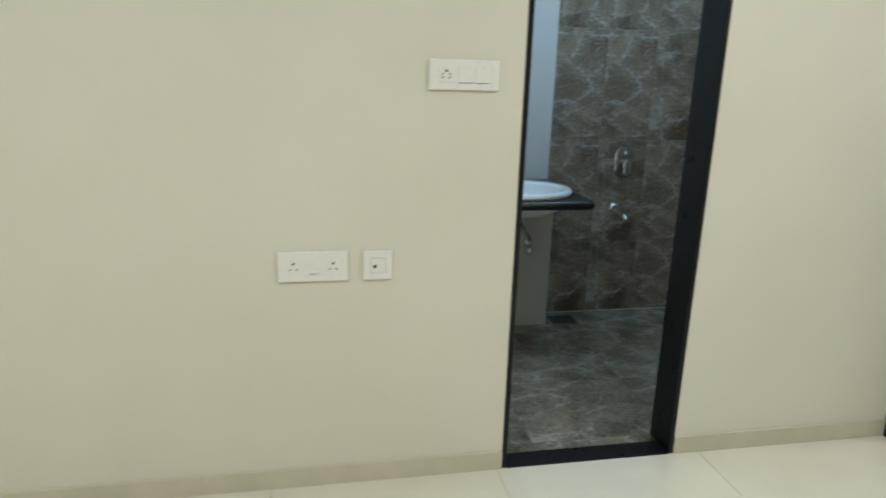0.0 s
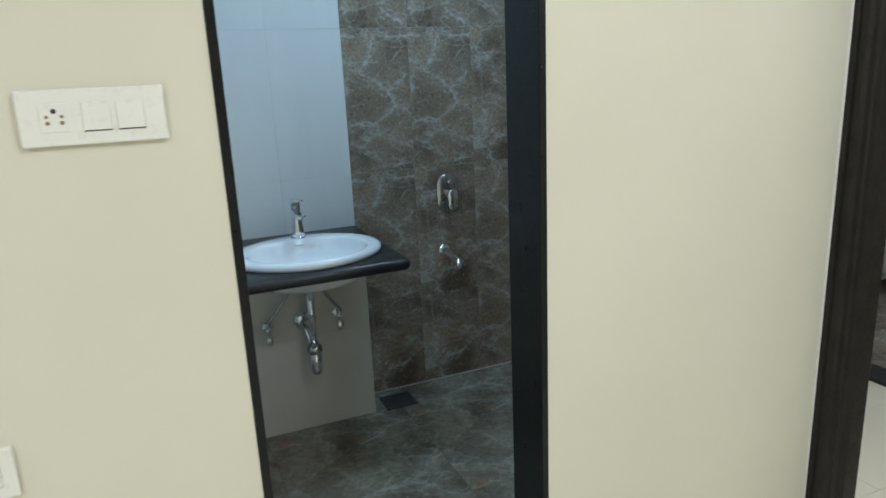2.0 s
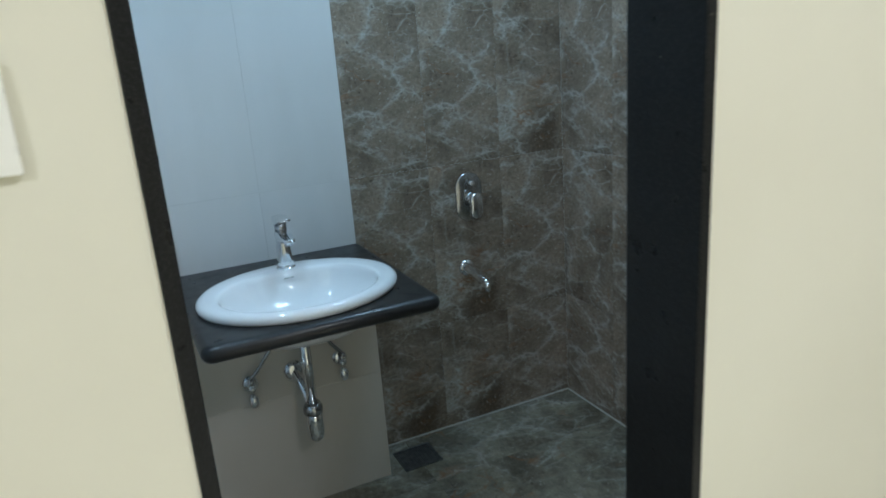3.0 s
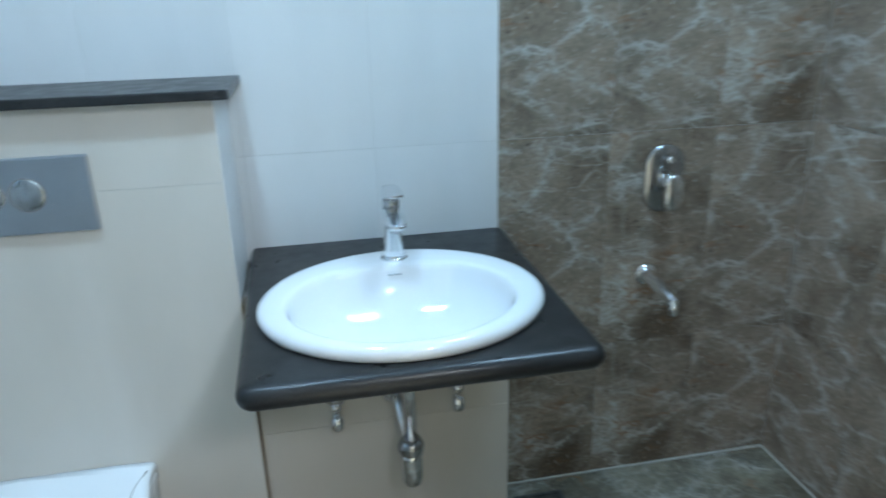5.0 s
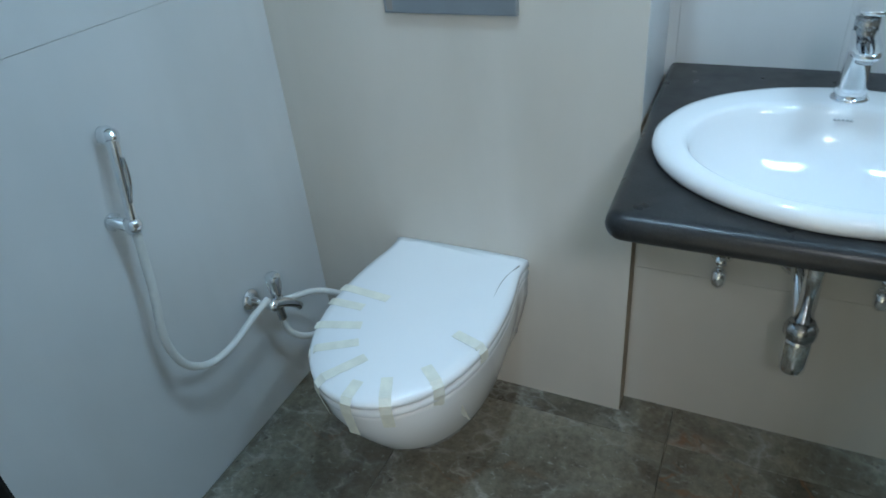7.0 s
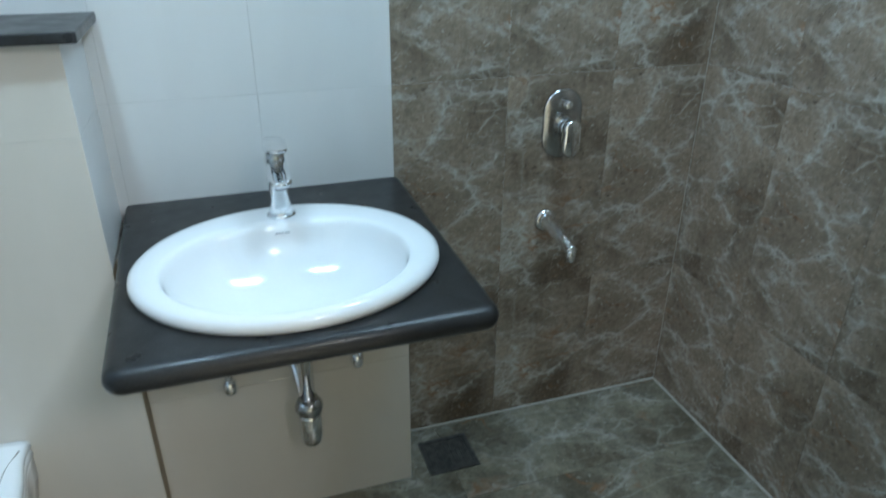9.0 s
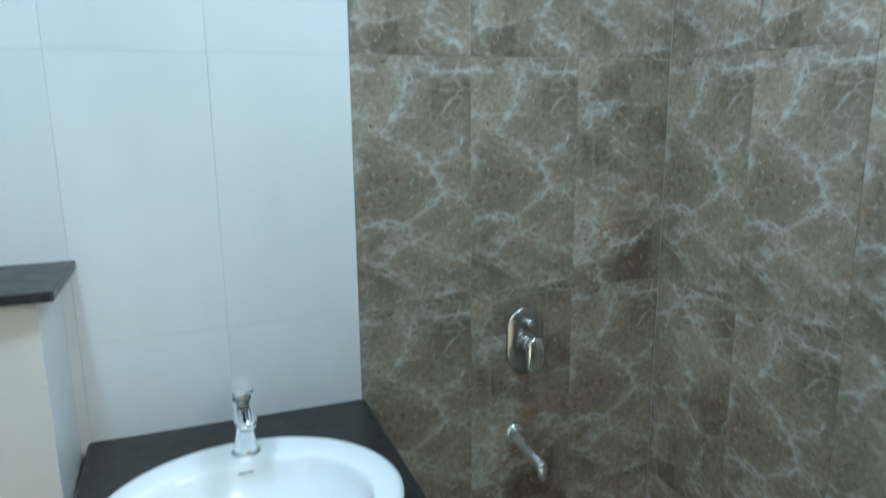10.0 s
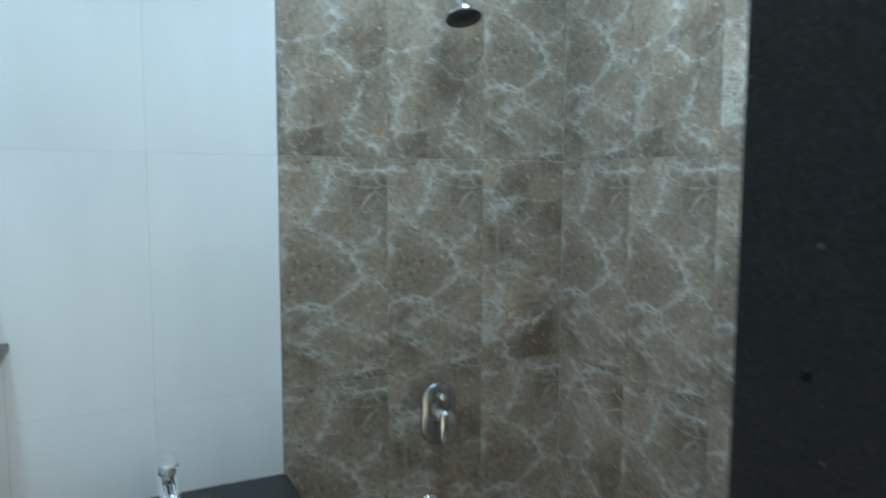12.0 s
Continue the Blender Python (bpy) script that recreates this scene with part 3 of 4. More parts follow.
def flush_plate(x0, x1, z0, z1, y):
    cx, cz = (x0 + x1) / 2, (z0 + z1) / 2
    thing = empty("flush_plate", (cx, y, cz), "satin grey dual flush plate with two round buttons", "flush plate")
    w, h = (x1 - x0) / 2, (z1 - z0) / 2
    part("plate", box(-w, -0.012, -h, w, 0.0, h, 0.003), SATIN, thing)
    for px, r in ((-0.033, 0.022), (0.028, 0.031)):
        part("button_ring", lathe([(r, 0.0), (r + 0.0022, 0.0), (r + 0.0022, -0.0008), (r, -0.0008)], (px, -0.0122, 0.004), "y", 36), GREY_LINE, thing)
        part("button", lathe([(0.0, 0.0), (r, 0.0), (r, -0.0012), (r - 0.002, -0.0025), (r * 0.4, -0.0040), (0.0, -0.0044)], (px, -0.0122, 0.004), "y", 36), DULL_CHROME, thing, smooth=True)
    part("film_tear", box(-w + 0.006, -0.0128, -h + 0.006, -w + 0.020, -0.0119, -h + 0.026, 0.0), GREY_LINE, thing, "torn corner of the protective film")
    return thing


plate = flush_plate(-0.477, -0.193, 0.962, 1.109, 1.3072)
copy_thing(plate, pose(4.13, 1.4995, 1.045))


def seat_ring(half, length, back, z, grow=0.0, n=40):
    """Outline of a closet seat: straight back edge, sides that swell, a round front. y runs from 0 at the back to -length."""
    out = []
    for i in range(n + 1):
        a = math.pi * i / n
        x = half * math.cos(a)
        y = -length * 0.46 - (length * 0.54) * math.sin(a) ** 0.92
        out.append((x * (1 + grow), y - grow * 0.2, z))
    def side(f):
        """Half the width between the widest place (0) and the wall (1): an egg that meets a squared hinge deck."""
        egg = half * math.sqrt(1 - (0.60 * f) ** 2)
        return egg + (back - egg) * max(0.0, (f - 0.62) / 0.38) ** 1.3

    for k in range(1, 12):
        f = k / 12
        out.append((-side(f) * (1 + grow), -length * 0.46 * (1 - f), z))
    out.append((-back * (1 + grow), 0, z))
    out.append((back * (1 + grow), 0, z))
    for k in range(11, 0, -1):
        f = k / 12
        out.append((side(f) * (1 + grow), -length * 0.46 * (1 - f), z))
    return out


def scaled(ring, sx, front, z, back=0.0):
    """The ring narrowed about its middle line, with its front drawn back."""
    return [(x * sx, min(y * front, -back), z) for x, y, _ in ring]


def commode(x, y, deck=0.0, label="white wall-hung commode with shut lid and masking tape strips"):
    """A wall-hung closet; deck is how far the seat stands off the wall."""
    thing = empty("commode", (x, y, 0.007), label, "toilet")
    base = seat_ring(0.190, 0.530, 0.172, 0)
    body = [scaled(base, 0.42, 0.50, 0.075), scaled(base, 0.55, 0.63, 0.084), scaled(base, 0.66, 0.73, 0.115), scaled(base, 0.79, 0.83, 0.175), scaled(base, 0.90, 0.915, 0.245),
            scaled(base, 0.975, 0.97, 0.305), scaled(base, 0.985, 0.985, 0.345), scaled(base, 0.985, 0.985, 0.357)]
    part("bowl", loft(body), CERAMIC, thing, smooth=True)
    up = 0.006 if deck else 0.0
    seat = [scaled(base, w, f, z + up, deck) for w, f, z in ((0.985, 0.99, 0.358), (1.0, 1.0, 0.362), (1.0, 1.0, 0.373), (0.985, 0.99, 0.377))]
    part("seat", loft(seat), SEAT_PLASTIC, thing, smooth=True)
    lid = [scaled(base, w, f, z + up * 2, deck + g) for w, f, z, g in ((0.98, 0.985, 0.3785, 0.002), (1.005, 1.003, 0.384, 0.0), (1.005, 1.003, 0.394, 0.0), (0.985, 0.988, 0.401, 0.004),
                                                                        (0.90, 0.93, 0.4045, 0.012), (0.6, 0.7, 0.406, 0.05))] if deck else \
        [scaled(base, w, f, z) for w, f, z in ((0.98, 0.985, 0.3785), (1.005, 1.003, 0.384), (1.005, 1.003, 0.394), (0.985, 0.988, 0.401), (0.90, 0.93, 0.4045), (0.6, 0.7, 0.406))]
    lid_ob = part("lid", loft(lid), SEAT_PLASTIC, thing, smooth=True)
    if deck:
        for side in (-0.075, 0.075):
            part("hinge", lathe([(0.0, -0.018), (0.011, -0.016), (0.011, 0.016), (0.0, 0.018)], (side, -deck + 0.006, 0.372), "x", 16), SEAT_PLASTIC, thing, smooth=True)
        return thing
    part("hinge_line", tube([(0.160, -0.03, 0.402), (0.146, -0.09, 0.4032), (0.149, -0.16, 0.4030), (0.168, -0.22, 0.4015)], 0.0022, 6), GREY_LINE, lid_ob)
    part("fixing_cap", lathe([(0.0, 0.0), (0.008, 0.0), (0.007, 0.003), (0.0, 0.003)], (0.172, -0.10, 0.27), "x"), GREY_LINE, thing)
    # tape strips: on the lid from the rim inwards, some folded over the rim
    rng = random.Random(4)
    for a, length, over in ((205, 0.10, 0.0), (188, 0.085, 0.0), (176, 0.125, 0.0), (222, 0.10, 0.02), (246, 0.105, 0.07), (270, 0.05, 0.085), (292, 0.06, 0.06), (318, 0.05, 0.05), (345, 0.07, 0.03)):
        c, s = math.cos(radians(a)), math.sin(radians(a))
        rim = Vector((c * 0.1915, -0.244 + s * (0.2885 if s < 0 else 0.2), 0.0))
        inward = Vector((-c, -s * 0.8 + rng.uniform(-0.15, 0.15), 0)).normalized()
        side = Vector((-inward.y, inward.x, 0)) * 0.0115
        bm = bmesh.new()
        rows = [(rim - inward * 0.001, 0.4015), (rim + inward * length * 0.14, 0.4052), (rim + inward * length, 0.4064)]
        if over:
            rows = [(rim + inward * (0.002 + over * 0.08), 0.389 - over), (rim - inward * 0.004, 0.374), (rim - inward * 0.003, 0.394)] + rows[1:]
        up = Vector((0, 0, 0.0005))
        loops = []
        for p, z in rows:
            q = Vector((p.x, p.y, z))
            loops.append([q - side, q + side, q + side + up - inward * 0.0008, q - side + up - inward * 0.0008])
        bm = loft(loops)
        part("tape_strip", bm, TAPE, thing, "cream masking tape")
    for a, sx in ((-0.186, -1), (0.135, 1)):
        part("tape_strip", loft([[(a, -0.36, 0.30), (a + 0.02, -0.375, 0.30), (a + 0.02, -0.3765, 0.30), (a, -0.3615, 0.30)],
                                 [(a + sx * 0.012, -0.365, 0.255), (a + 0.028 + sx * 0.012, -0.38, 0.262), (a + 0.028 + sx * 0.012, -0.3815, 0.262), (a + sx * 0.012, -0.3665, 0.255)]]),
             TAPE, thing, "loose end of masking tape")
    return thing


wc = commode(-0.357, 1.3065)
commode(4.13, 1.4995, 0.12, "white wall-hung commode with a shut lid, set off the wall")


def health_faucet(y, z):
    thing = empty("health_faucet", (XL, y, z), "chrome hand spray in a wall hook with a white hose", "hand spray")
    part("wall_hook", lathe([(0.0, 0.0), (0.017, 0.0), (0.017, 0.006), (0.012, 0.010), (0.012, 0.055), (0.0, 0.055)], (0, -0.02, -0.015), "x"), CHROME, thing, smooth=True)
    part("hook_collar", lathe([(0.0, -0.014), (0.0145, -0.012), (0.0165, 0.0), (0.0145, 0.012), (0.0, 0.014)], (0.050, -0.018, -0.015), "z"), CHROME, thing, smooth=True)
    part("handle", tube([(0.052, -0.018, -0.02), (0.050, -0.008, 0.05), (0.046, 0.004, 0.115), (0.040, 0.010, 0.135)], (0.0085, 0.011)), CHROME, thing, smooth=True)
    part("trigger", tube([(0.059, -0.012, 0.03), (0.066, -0.004, 0.07), (0.060, 0.004, 0.11)], 0.0035, 8), DULL_CHROME, thing, smooth=True)
    part("spray_head", lathe([(0.0, 0.0), (0.016, 0.002), (0.017, 0.012), (0.012, 0.03), (0.0, 0.036)], (0.012, 0.016, 0.142), "x"), CHROME, thing, smooth=True)
    part("hose", tube([(0.052, -0.018, -0.03), (0.052, -0.030, -0.15), (0.050, -0.044, -0.26), (0.048, -0.022, -0.345), (0.05, 0.030, -0.392), (0.052, 0.100, -0.402),
                       (0.055, 0.185, -0.380), (0.058, 0.240, -0.368)], 0.0085, 12), HOSE, thing, "white plastic hose", smooth=True)
    return thing


health_faucet(0.785, 0.736)


def bib_cock(y, z):
    thing = empty("angle_tap", (XL, y, z), "chrome two-way wall tap feeding the spray and the cistern", "tap")
    part("flange", lathe([(0.0, 0.0), (0.029, 0.0), (0.029, 0.004), (0.016, 0.012), (0.0, 0.012)], (0, 0, 0), "x"), CHROME, thing, smooth=True)
    part("body", lathe([(0.0, 0.0), (0.0125, 0.0), (0.0125, 0.055), (0.014, 0.06), (0.014, 0.075), (0.0, 0.078)], (0, 0, 0), "x"), CHROME, thing, smooth=True)
    part("handle", loft([[(0.062 + sx * w, sy * w * 0.9 + 0.026, h) for sx, sy in ((1, 0.5), (0.5, 1), (-0.5, 1), (-1, 0.5), (-1, -0.5), (-0.5, -1), (0.5, -1), (1, -0.5))]
                         for h, w in ((0.006, 0.013), (0.02, 0.014), (0.05, 0.0165), (0.066, 0.0175), (0.071, 0.014))]), CHROME, thing, smooth=True)
    part("nozzle", tube([(0.062, 0.000, 0.000), (0.070, 0.030, -0.012), (0.078, 0.060, -0.034), (0.080, 0.072, -0.052)], (0.014, 0.011)), CHROME, thing, smooth=True)
    part("side_outlet", tube([(0.062, 0.020, -0.005), (0.062, 0.024, -0.035), (0.062, 0.026, -0.060)], 0.010), DULL_CHROME, thing, smooth=True)
    part("hose", tube([(0.062, 0.026, -0.055), (0.065, 0.035, -0.11), (0.085, 0.085, -0.155), (0.13, 0.16, -0.150), (0.14, 0.19, -0.10), (0.10, 0.13, -0.042), (0.064, 0.035, -0.012)], 0.0085, 12),
         HOSE, thing, "white plastic hose", smooth=True)
    return thing


bib = bib_cock(1.026, 0.352)
tagged(copy_thing(bib, pose(3.87, 1.4995, 0.225, 0, 0, -90)), "chrome wall tap with a white hose beside the second commode")


def shower_mixer(x, z):
    thing = empty("shower_mixer", (x, YB, z), "chrome concealed shower mixer with an oval plate and lever", "mixer")
    part("plate", outline_plate(stadium(0, 0, 0.054, 0.091), 0.0, -0.008, 0.003), DULL_CHROME, thing, smooth=True)
    part("diverter", lathe([(0.0, -0.030), (0.009, -0.030), (0.010, -0.027), (0.010, 0.0), (0.0, 0.0)], (0, -0.008, 0.055), "y"), CHROME, thing, smooth=True)
    part("spindle", lathe([(0.0, -0.046), (0.0225, -0.046), (0.0225, -0.02), (0.026, 0.0), (0.0, 0.0)], (0, -0.008, -0.002), "y"), CHROME, thing, smooth=True)
    part("lever", outline_plate(stadium(0.0, -0.024, 0.0235, 0.048), -0.050, -0.068, 0.004), CHROME, thing, smooth=True)
    return thing


shower_mixer(1.116, 0.907)


def bath_spout(x, z):
    thing = empty("bath_spout", (x, YB, z), "chrome bath spout on the marble wall below the mixer", "spout")
    part("flange", lathe([(0.0, -0.014), (0.024, -0.014), (0.031, -0.008), (0.032, 0.0), (0.0, 0.0)], (0, 0, 0), "y"), CHROME, thing, smooth=True)
    part("arm", tube([(0, -0.008, 0.0), (0, -0.07, -0.004), (0, -0.13, -0.012), (0, -0.165, -0.022)], (0.0205, 0.0150)), CHROME, thing, smooth=True)
    part("outlet", lathe([(0.0, -0.030), (0.0115, -0.030), (0.0135, 0.0), (0.0, 0.006)], (0, -0.160, -0.020), "z"), CHROME, thing, smooth=True)
    return thing


bath_spout(1.088, 0.640)


def shower(x, z):
    thing = empty("wall_shower", (x, YB, z), "chrome round shower head on a bent wall arm", "shower")
    part("flange", lathe([(0.0, -0.010), (0.018, -0.010), (0.029, -0.004), (0.030, 0.0), (0.0, 0.0)], (0, 0, 0), "y"), CHROME, thing, smooth=True)
    part("arm", tube([(0, 0, 0), (0, -0.05, 0.010), (0, -0.092, 0.004), (0, -0.118, -0.030), (0, -0.128, -0.062)], 0.0105), CHROME, thing, smooth=True)
    tilt = Matrix.Translation((0, -0.128, -0.062)) @ Matrix.Rotation(radians(-17), 4, "X")
    for name, profile, material in (("collar", [(0.0, 0.0), (0.0145, 0.0), (0.0165, -0.012), (0.0165, -0.042), (0.0, -0.042)], CHROME),
                                    ("head", [(0.014, -0.040), (0.022, -0.046), (0.044, -0.062), (0.048, -0.067), (0.048, -0.072), (0.045, -0.074), (0.0, -0.074)], CHROME),
                                    ("nozzle_face", [(0.0, -0.0745), (0.0455, -0.0745), (0.0455, -0.0765), (0.0, -0.0775)], RUBBER)):
        bm = lathe(profile, (0, 0, 0), "z", 40)
        bm.transform(tilt)
        part(name, bm, material, thing, "dark rubber nozzle face" if name == "nozzle_face" else "", smooth=True)
    return thing


shower(1.112, 2.118)


def floor_drain(x0, y0, x1, y1):
    cx, cy = (x0 + x1) / 2, (y0 + y1) / 2
    thing = empty("floor_drain", (cx, cy, 0.0), "square dark metal floor drain grating by the shower wall", "drain")
    w, d = (x1 - x0) / 2, (y1 - y0) / 2
    bm = joined((-w, -d, -0.004, w, -d + 0.012, 0.004), (-w, d - 0.012, -0.004, w, d, 0.004), (-w, -d + 0.012, -0.004, -w + 0.012, d - 0.012, 0.004), (w - 0.012, -d + 0.012, -0.004, w, d - 0.012, 0.004))
    part("rim", bm, GRATING, thing)
    part("pit", joined((-w + 0.012, -d + 0.012, -0.004, w - 0.012, d - 0.012, 0.0012)), GRATING, thing)
    n = 9
    for i in range(n):
        a = -w + 0.012 + (2 * w - 0.024) * (i + 0.5) / n
        part("bar", joined((a - 0.0035, -d + 0.012, -0.001, a + 0.0035, d - 0.012, 0.003)), GRATING, thing)
    return thing


floor_drain(0.700, 1.345, 0.845, 1.478)


def wall_plate(name, x0, x1, z0, z1, label, category):
    """A white plastic wiring plate on the bedroom wall: base and cover with soft edges."""
    thing = empty(name, ((x0 + x1) / 2, 0.0, (z0 + z1) / 2), label, category)
    w, h = (x1 - x0) / 2, (z1 - z0) / 2
    part("base", box(-w + 0.002, -0.006, -h + 0.002, w - 0.002, 0.0, h - 0.002), PLASTIC, thing)
    part("cover", box(-w, -0.012, -h, w, -0.005, h, 0.0025, 3), PLASTIC, thing)
    return thing


def socket(thing, x, five=False):
    """A socket insert with its pin holes."""
    insert = part("socket", box(x - 0.022, -0.0135, -0.023, x + 0.022, -0.0115, 0.023, 0.001), PLASTIC, thing)
    holes = [(0, 0.011, 0.0042), (-0.0105, -0.008, 0.0034), (0.0105, -0.008, 0.0034)]
    if five:
        holes += [(-0.011, 0.002, 0.0028), (0.011, 0.002, 0.0028)]
    for hx, hz, r in holes:
        part("pin_hole", lathe([(0.0, 0.0), (r, 0.0), (r, -0.0006), (0.0, -0.0006)], (x + hx, -0.0134, hz), "y", 12), DARK_HOLE_SHADE if hz > 0.005 else BRASS, insert)
    return insert


def rocker(thing, x, w=0.021):
    """A rocker switch, tipped so that its lower edge stands out."""
    part("switch_recess", box(x - w - 0.001, -0.0124, -0.0235, x + w + 0.001, -0.0117, 0.0235), PLASTIC, thing)
    bm = box(x - w, -0.0165, -0.0225, x + w, -0.0115, 0.0225, 0.0012)
    for v in bm.verts:
        if v.co.y < -0.013:
            v.co.y += 0.0028 * (v.co.z + 0.0225) / 0.045
    part("rocker", bm, PLASTIC, thing)
    # thin dark bar in place of the shadow below the rocker
    part("switch_gap", box(x - w, -0.0128, -0.0245, x + w, -0.0122, -0.0224), DARK_HOLE_SHADE, thing)


board = wall_plate("switch_board", -0.306, -0.084, 1.347, 1.438, "white plastic switch board with a five-pin socket and two switches", "switch board")
socket(board, -0.058, True)
rocker(board, 0.004)
rocker(board, 0.056)
strip = wall_plate("socket_board", -0.772, -0.553, 0.744, 0.841, "white plastic board with two three-pin sockets and a switch", "socket board")
socket(strip, -0.062)
rocker(strip, 0.002, 0.0135)
socket(strip, 0.062)
tv = wall_plate("cable_outlet", -0.505, -0.411, 0.744, 0.840, "white plastic cable outlet plate with one brass socket", "cable outlet")
part("insert_groove", box(-0.0245, -0.0124, -0.0245, 0.0245, -0.0117, 0.0245), GREY_LINE, tv)
part("insert", box(-0.0235, -0.0135, -0.0235, 0.0235, -0.0117, 0.0235, 0.001), PLASTIC, tv)
part("cable_socket", lathe([(0.0, 0.0), (0.0062, 0.0), (0.0062, -0.0022), (0.004, -0.0022), (0.004, -0.001), (0.0, -0.001)], (-0.010, -0.0134, -0.003), "y", 18), BRASS, tv)
part("cable_hole", lathe([(0.0, 0.0), (0.0042, 0.0), (0.0042, -0.0005), (0.0, -0.0005)], (-0.010, -0.0146, -0.003), "y", 16), DARK_HOLE_SHADE, tv)

# window with a granite surround, white frame and frosted blue panes
window_1 = tagged(empty("window_1", (0, 0, 0), "small bathroom window with black granite surround and frosted blue panes", "window"), kind="structure")
y0, y1, z0, z1 = WIN
G0, G1 = XL - 0.145, XL + 0.012
part("window_sill", box(G0, y0 + 0.001, z0, G1, y1 - 0.001, z0 + 0.024, 0.003), GRANITE, window_1, "black granite sill")
part("head_lining", box(G0, y0 + 0.001, z1 - 0.018, G1, y1 - 0.001, z1, 0.002), GRANITE, window_1)
for a in (y0, y1 - 0.018):
    part("side_lining", box(G0, a, z0 + 0.025, G1, a + 0.018, z1 - 0.019, 0.002), GRANITE, window_1)
ya, yb, za, zb = y0 + 0.018, y1 - 0.018, z0 + 0.024, z1 - 0.018
FW = 0.07
WX0, WX1 = XL - 0.115, XL - 0.075
part("window_frame", joined((WX0, ya, za, WX1, yb, za + FW), (WX0, ya, zb - FW, WX1, yb, zb), (WX0, ya, za + FW, WX1, ya + FW, zb - FW), (WX0, yb - FW, za + FW, WX1, yb, zb - FW),
                            (WX0, (ya + yb) / 2 - 0.02, za + FW, WX1, (ya + yb) / 2 + 0.02, zb - FW)), ALUMINIUM, window_1, "white metal window frame")
for a, b in ((ya + FW, (ya + yb) / 2 - 0.02), ((ya + yb) / 2 + 0.02, yb - FW)):
    pane = part("pane", box(XL - 0.098, a, za + FW, XL - 0.093, b, zb - FW), FROSTED, window_1, "frosted blue glass")
    pane.visible_shadow = False

# second bathroom: basin, tap and counter seen through the doorway
tagged(copy_thing(basin, pose(3.185, 1.27, 0.825)), "oval white ceramic washbasin against an ivory boxed wall")
copy_thing(tap, pose(3.19, 1.449, 0.857))
structure("wall_second_under_counter", joined((X2 + T, 1.46, -0.1, 3.45, Y2, 0.826)), WHITE_TILE, "ivory boxed wall below the second washbasin", "wall")


# ---- tiles, each a piece of its own ----
tile_meshes = {}


def tile_mesh(w, h, material, depth=TILE, chamfer=0.0004):
    """A tile with its lower left corner at the origin, standing in x and z, its face towards -y."""
    key = (round(w, 4), round(h, 4), material.name)
    if key not in tile_meshes:
        c = chamfer
        bm = loft([[(0, depth, 0), (w, depth, 0), (w, depth, h), (0, depth, h)], [(0, c, 0), (w, c, 0), (w, c, h), (0, c, h)], [(c, 0, c), (w - c, 0, c), (w - c, 0, h - c), (c, 0, h - c)]])
        bmesh.ops.recalc_face_normals(bm, faces=bm.faces[:])
        data = bpy.data.meshes.new("tile")
        bm.to_mesh(data)
        bm.free()
        data.materials.append(material)
        tile_meshes[key] = data
    return tile_meshes[key]


def lay(parent, place, turn, us, vs, material, joint=0.0008, skip=None):
    """Tiles between the joint lines us and vs on a face that starts at place; turn sets the face's own axes."""
    for u0, u1 in zip(us, us[1:]):
        for v0, v1 in zip(vs, vs[1:]):
            if skip and skip(u0, u1, v0, v1):
                continue
            ob = new("tile", tile_mesh(u1 - u0 - joint, v1 - v0 - joint, material))
            ob.parent = parent
            ob.matrix_local = place @ turn @ pose(u0 + joint / 2, 0, v0 + joint / 2)


UP = [0.0, 0.435, 1.035, 1.635, 2.235, BATH_H]
FACE_SOUTH = pose(0, 0, 0)
lay(back_wall, pose(0, YB, 0), FACE_SOUTH, [XL, -0.534, -0.234, 0.066, 0.366, EDGE], UP, WHITE_TILE, skip=lambda a, b, c, d: b < 0.05 and d < 1.1)
lay(back_wall, pose(0, YB, 0), FACE_SOUTH, [EDGE, 0.962, 1.258, XR], UP, BROWN)
# the shower wall faces -x: its tiles run from the corner towards the door
lay(right_wall, pose(XR, YB, 0, 0, 0, -90), FACE_SOUTH, [0.0, 0.296, 0.592, 0.888, 1.184, YB - T], UP, BROWN)
# the window wall faces +x: its tiles run from the door towards the corner
TURN_LEFT = pose(XL, 0, 0, 0, 0, 90)
lay(left_wall, TURN_LEFT, FACE_SOUTH, [T, YB], [0.0, 1.042, WIN[2]], WHITE_TILE)
for y_from, y_to in ((T, WIN[0]), (WIN[1], YB)):
    lay(left_wall, TURN_LEFT, FACE_SOUTH, [y_from, y_to], [WIN[2], 1.642, WIN[3]], WHITE_TILE)
lay(left_wall, TURN_LEFT, FACE_SOUTH, [T, YB], [WIN[3], BATH_H], WHITE_TILE)
lay(box_wall, pose(0, 1.307, 0), FACE_SOUTH, [XL, 0.045], [0.0, 1.035, 1.197], BEIGE_TILE)
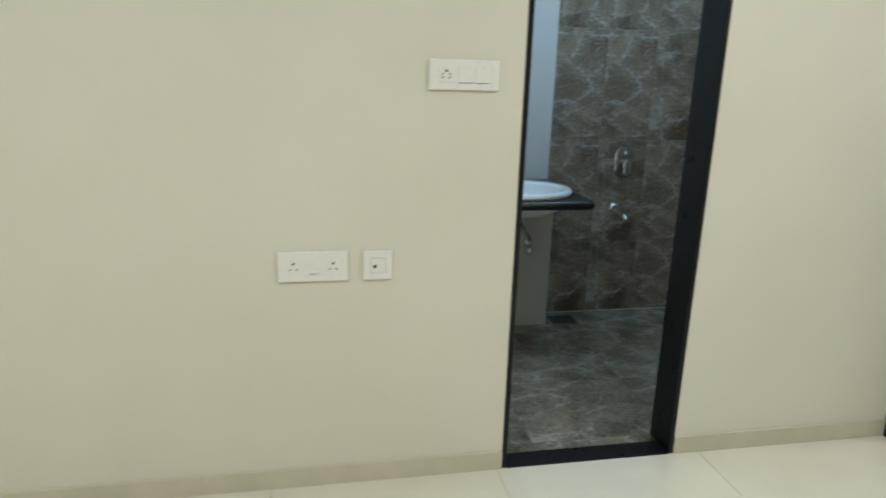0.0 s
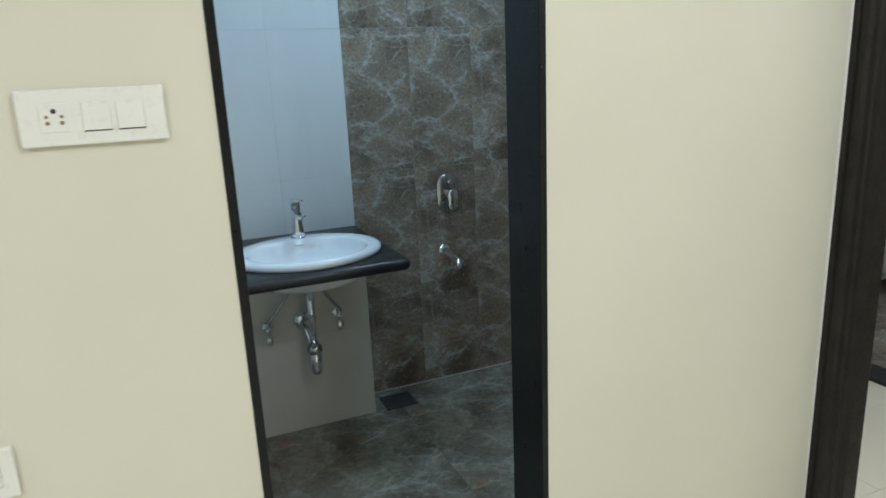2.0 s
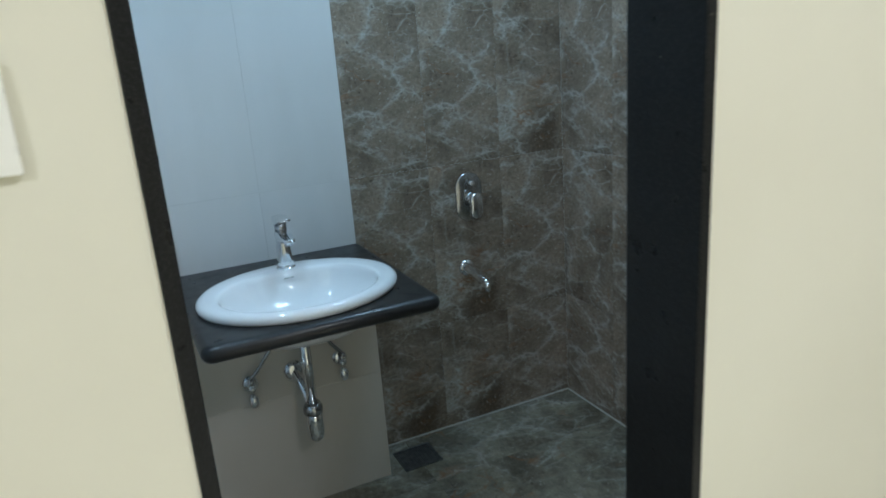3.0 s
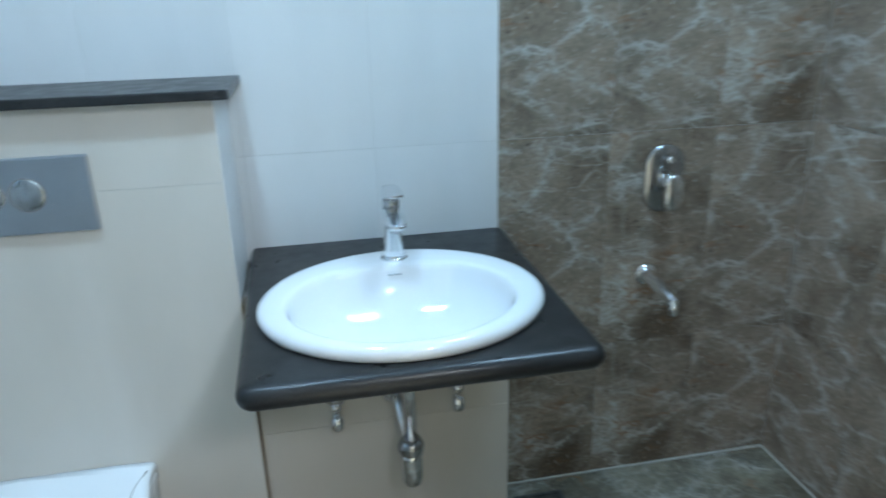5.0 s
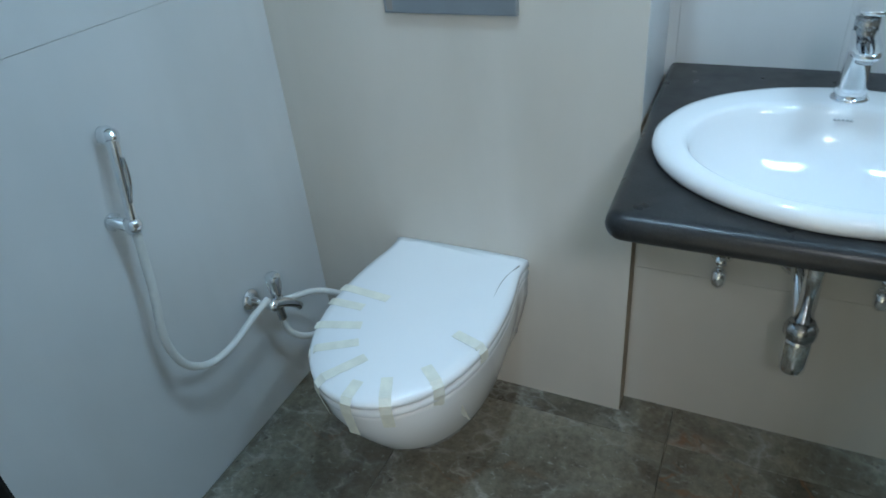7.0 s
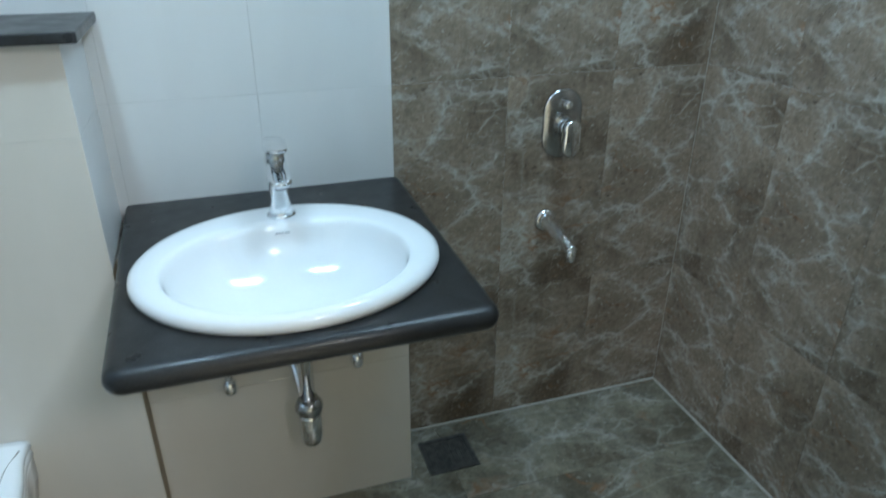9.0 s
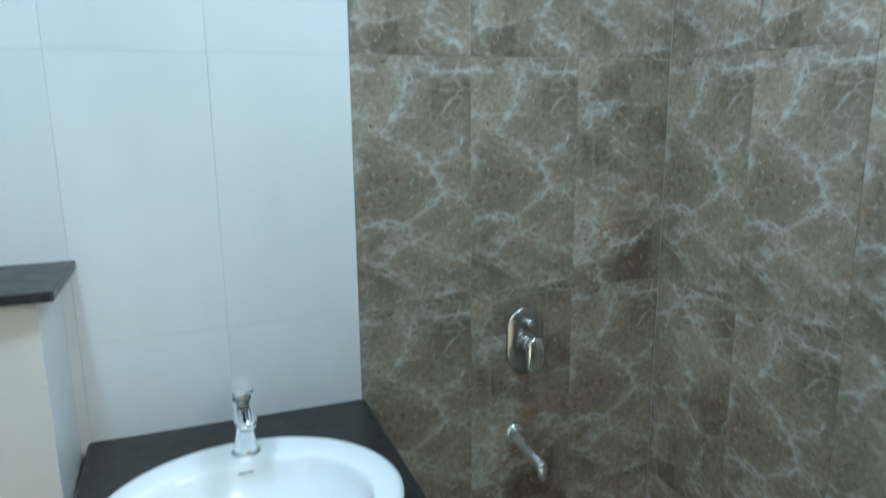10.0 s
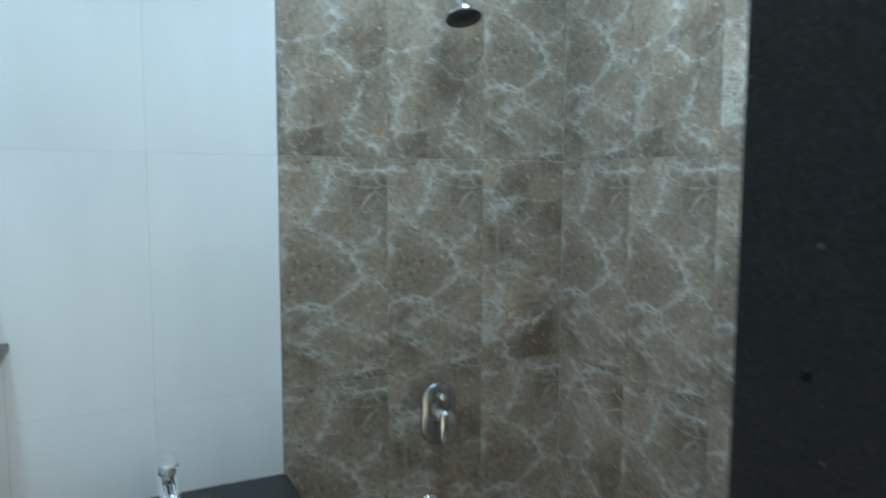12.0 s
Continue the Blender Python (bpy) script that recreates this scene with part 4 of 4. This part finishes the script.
lay(box_wall, pose(0.045, 1.307, 0, 0, 0, 90), FACE_SOUTH, [0.0, YB - 1.307], [0.765, 1.035, 1.197], WHITE_TILE)
lay(box_wall, pose(0.045, 1.307, 0, 0, 0, 90), FACE_SOUTH, [0.0, 0.053], [0.0, 0.765], SHADED_MORTAR)
lay(panel_wall, pose(0, 1.36, 0), FACE_SOUTH, [0.045, 0.648], [0.0, 0.405, 0.765], BEIGE_TILE)
lay(panel_wall, pose(0.648, 1.36, 0, 0, 0, 90), FACE_SOUTH, [0.0, YB - 1.36], [0.0, 0.405, 0.765], WHITE_TILE)
# bathroom side of the door wall
lay(wall_north, pose(0, T, 0, 0, 0, 180), FACE_SOUTH, [-XR, -1.25, -0.96, -DOOR_W], UP, BROWN)
lay(wall_north, pose(0, T, 0, 0, 0, 180), FACE_SOUTH, [0.0, 0.3, 0.6, -XL], UP, WHITE_TILE)
lay(wall_north, pose(0, T, 0, 0, 0, 180), FACE_SOUTH, [-DOOR_W, 0.0], [DOOR_H, BATH_H], WHITE_TILE)
# floors: the same pieces laid flat
FLAT = pose(0, 0, 0, -90, 0, 0)


def lay_floor(parent, xs, ys, z, material, joint):
    for x0, x1 in zip(xs, xs[1:]):
        for y0, y1 in zip(ys, ys[1:]):
            ob = new("tile", tile_mesh(x1 - x0 - joint, y1 - y0 - joint, material))
            ob.parent = parent
            ob.matrix_local = pose(x0 + joint / 2, y0 + joint / 2, z) @ FLAT


lay_floor(bath_floor, [XL, -0.43, 0.17, 0.77, XR], [T, 0.64, 1.24, YB], 0.0, FLOOR_MARBLE, 0.001)
lay_floor(floor, [-3.0, -2.43, -1.63, -0.82, -0.02, 0.79, EAST - 0.037], [-4.1, -3.61, -2.81, -2.01, -1.21, -0.41, 0.0], 0.0, CREAM_TILE, 0.0014)
lay_floor(floor, [EAST - 0.037, 2.0, 2.75], [-1.5, -1.21, -0.41, 0.0], 0.0, CREAM_TILE, 0.0014)
lay_floor(floor, [EAST + 0.12, 2.0, 2.75], [0.0, 0.39, 1.19, 1.99, 3.0], 0.0, CREAM_TILE, 0.0014)
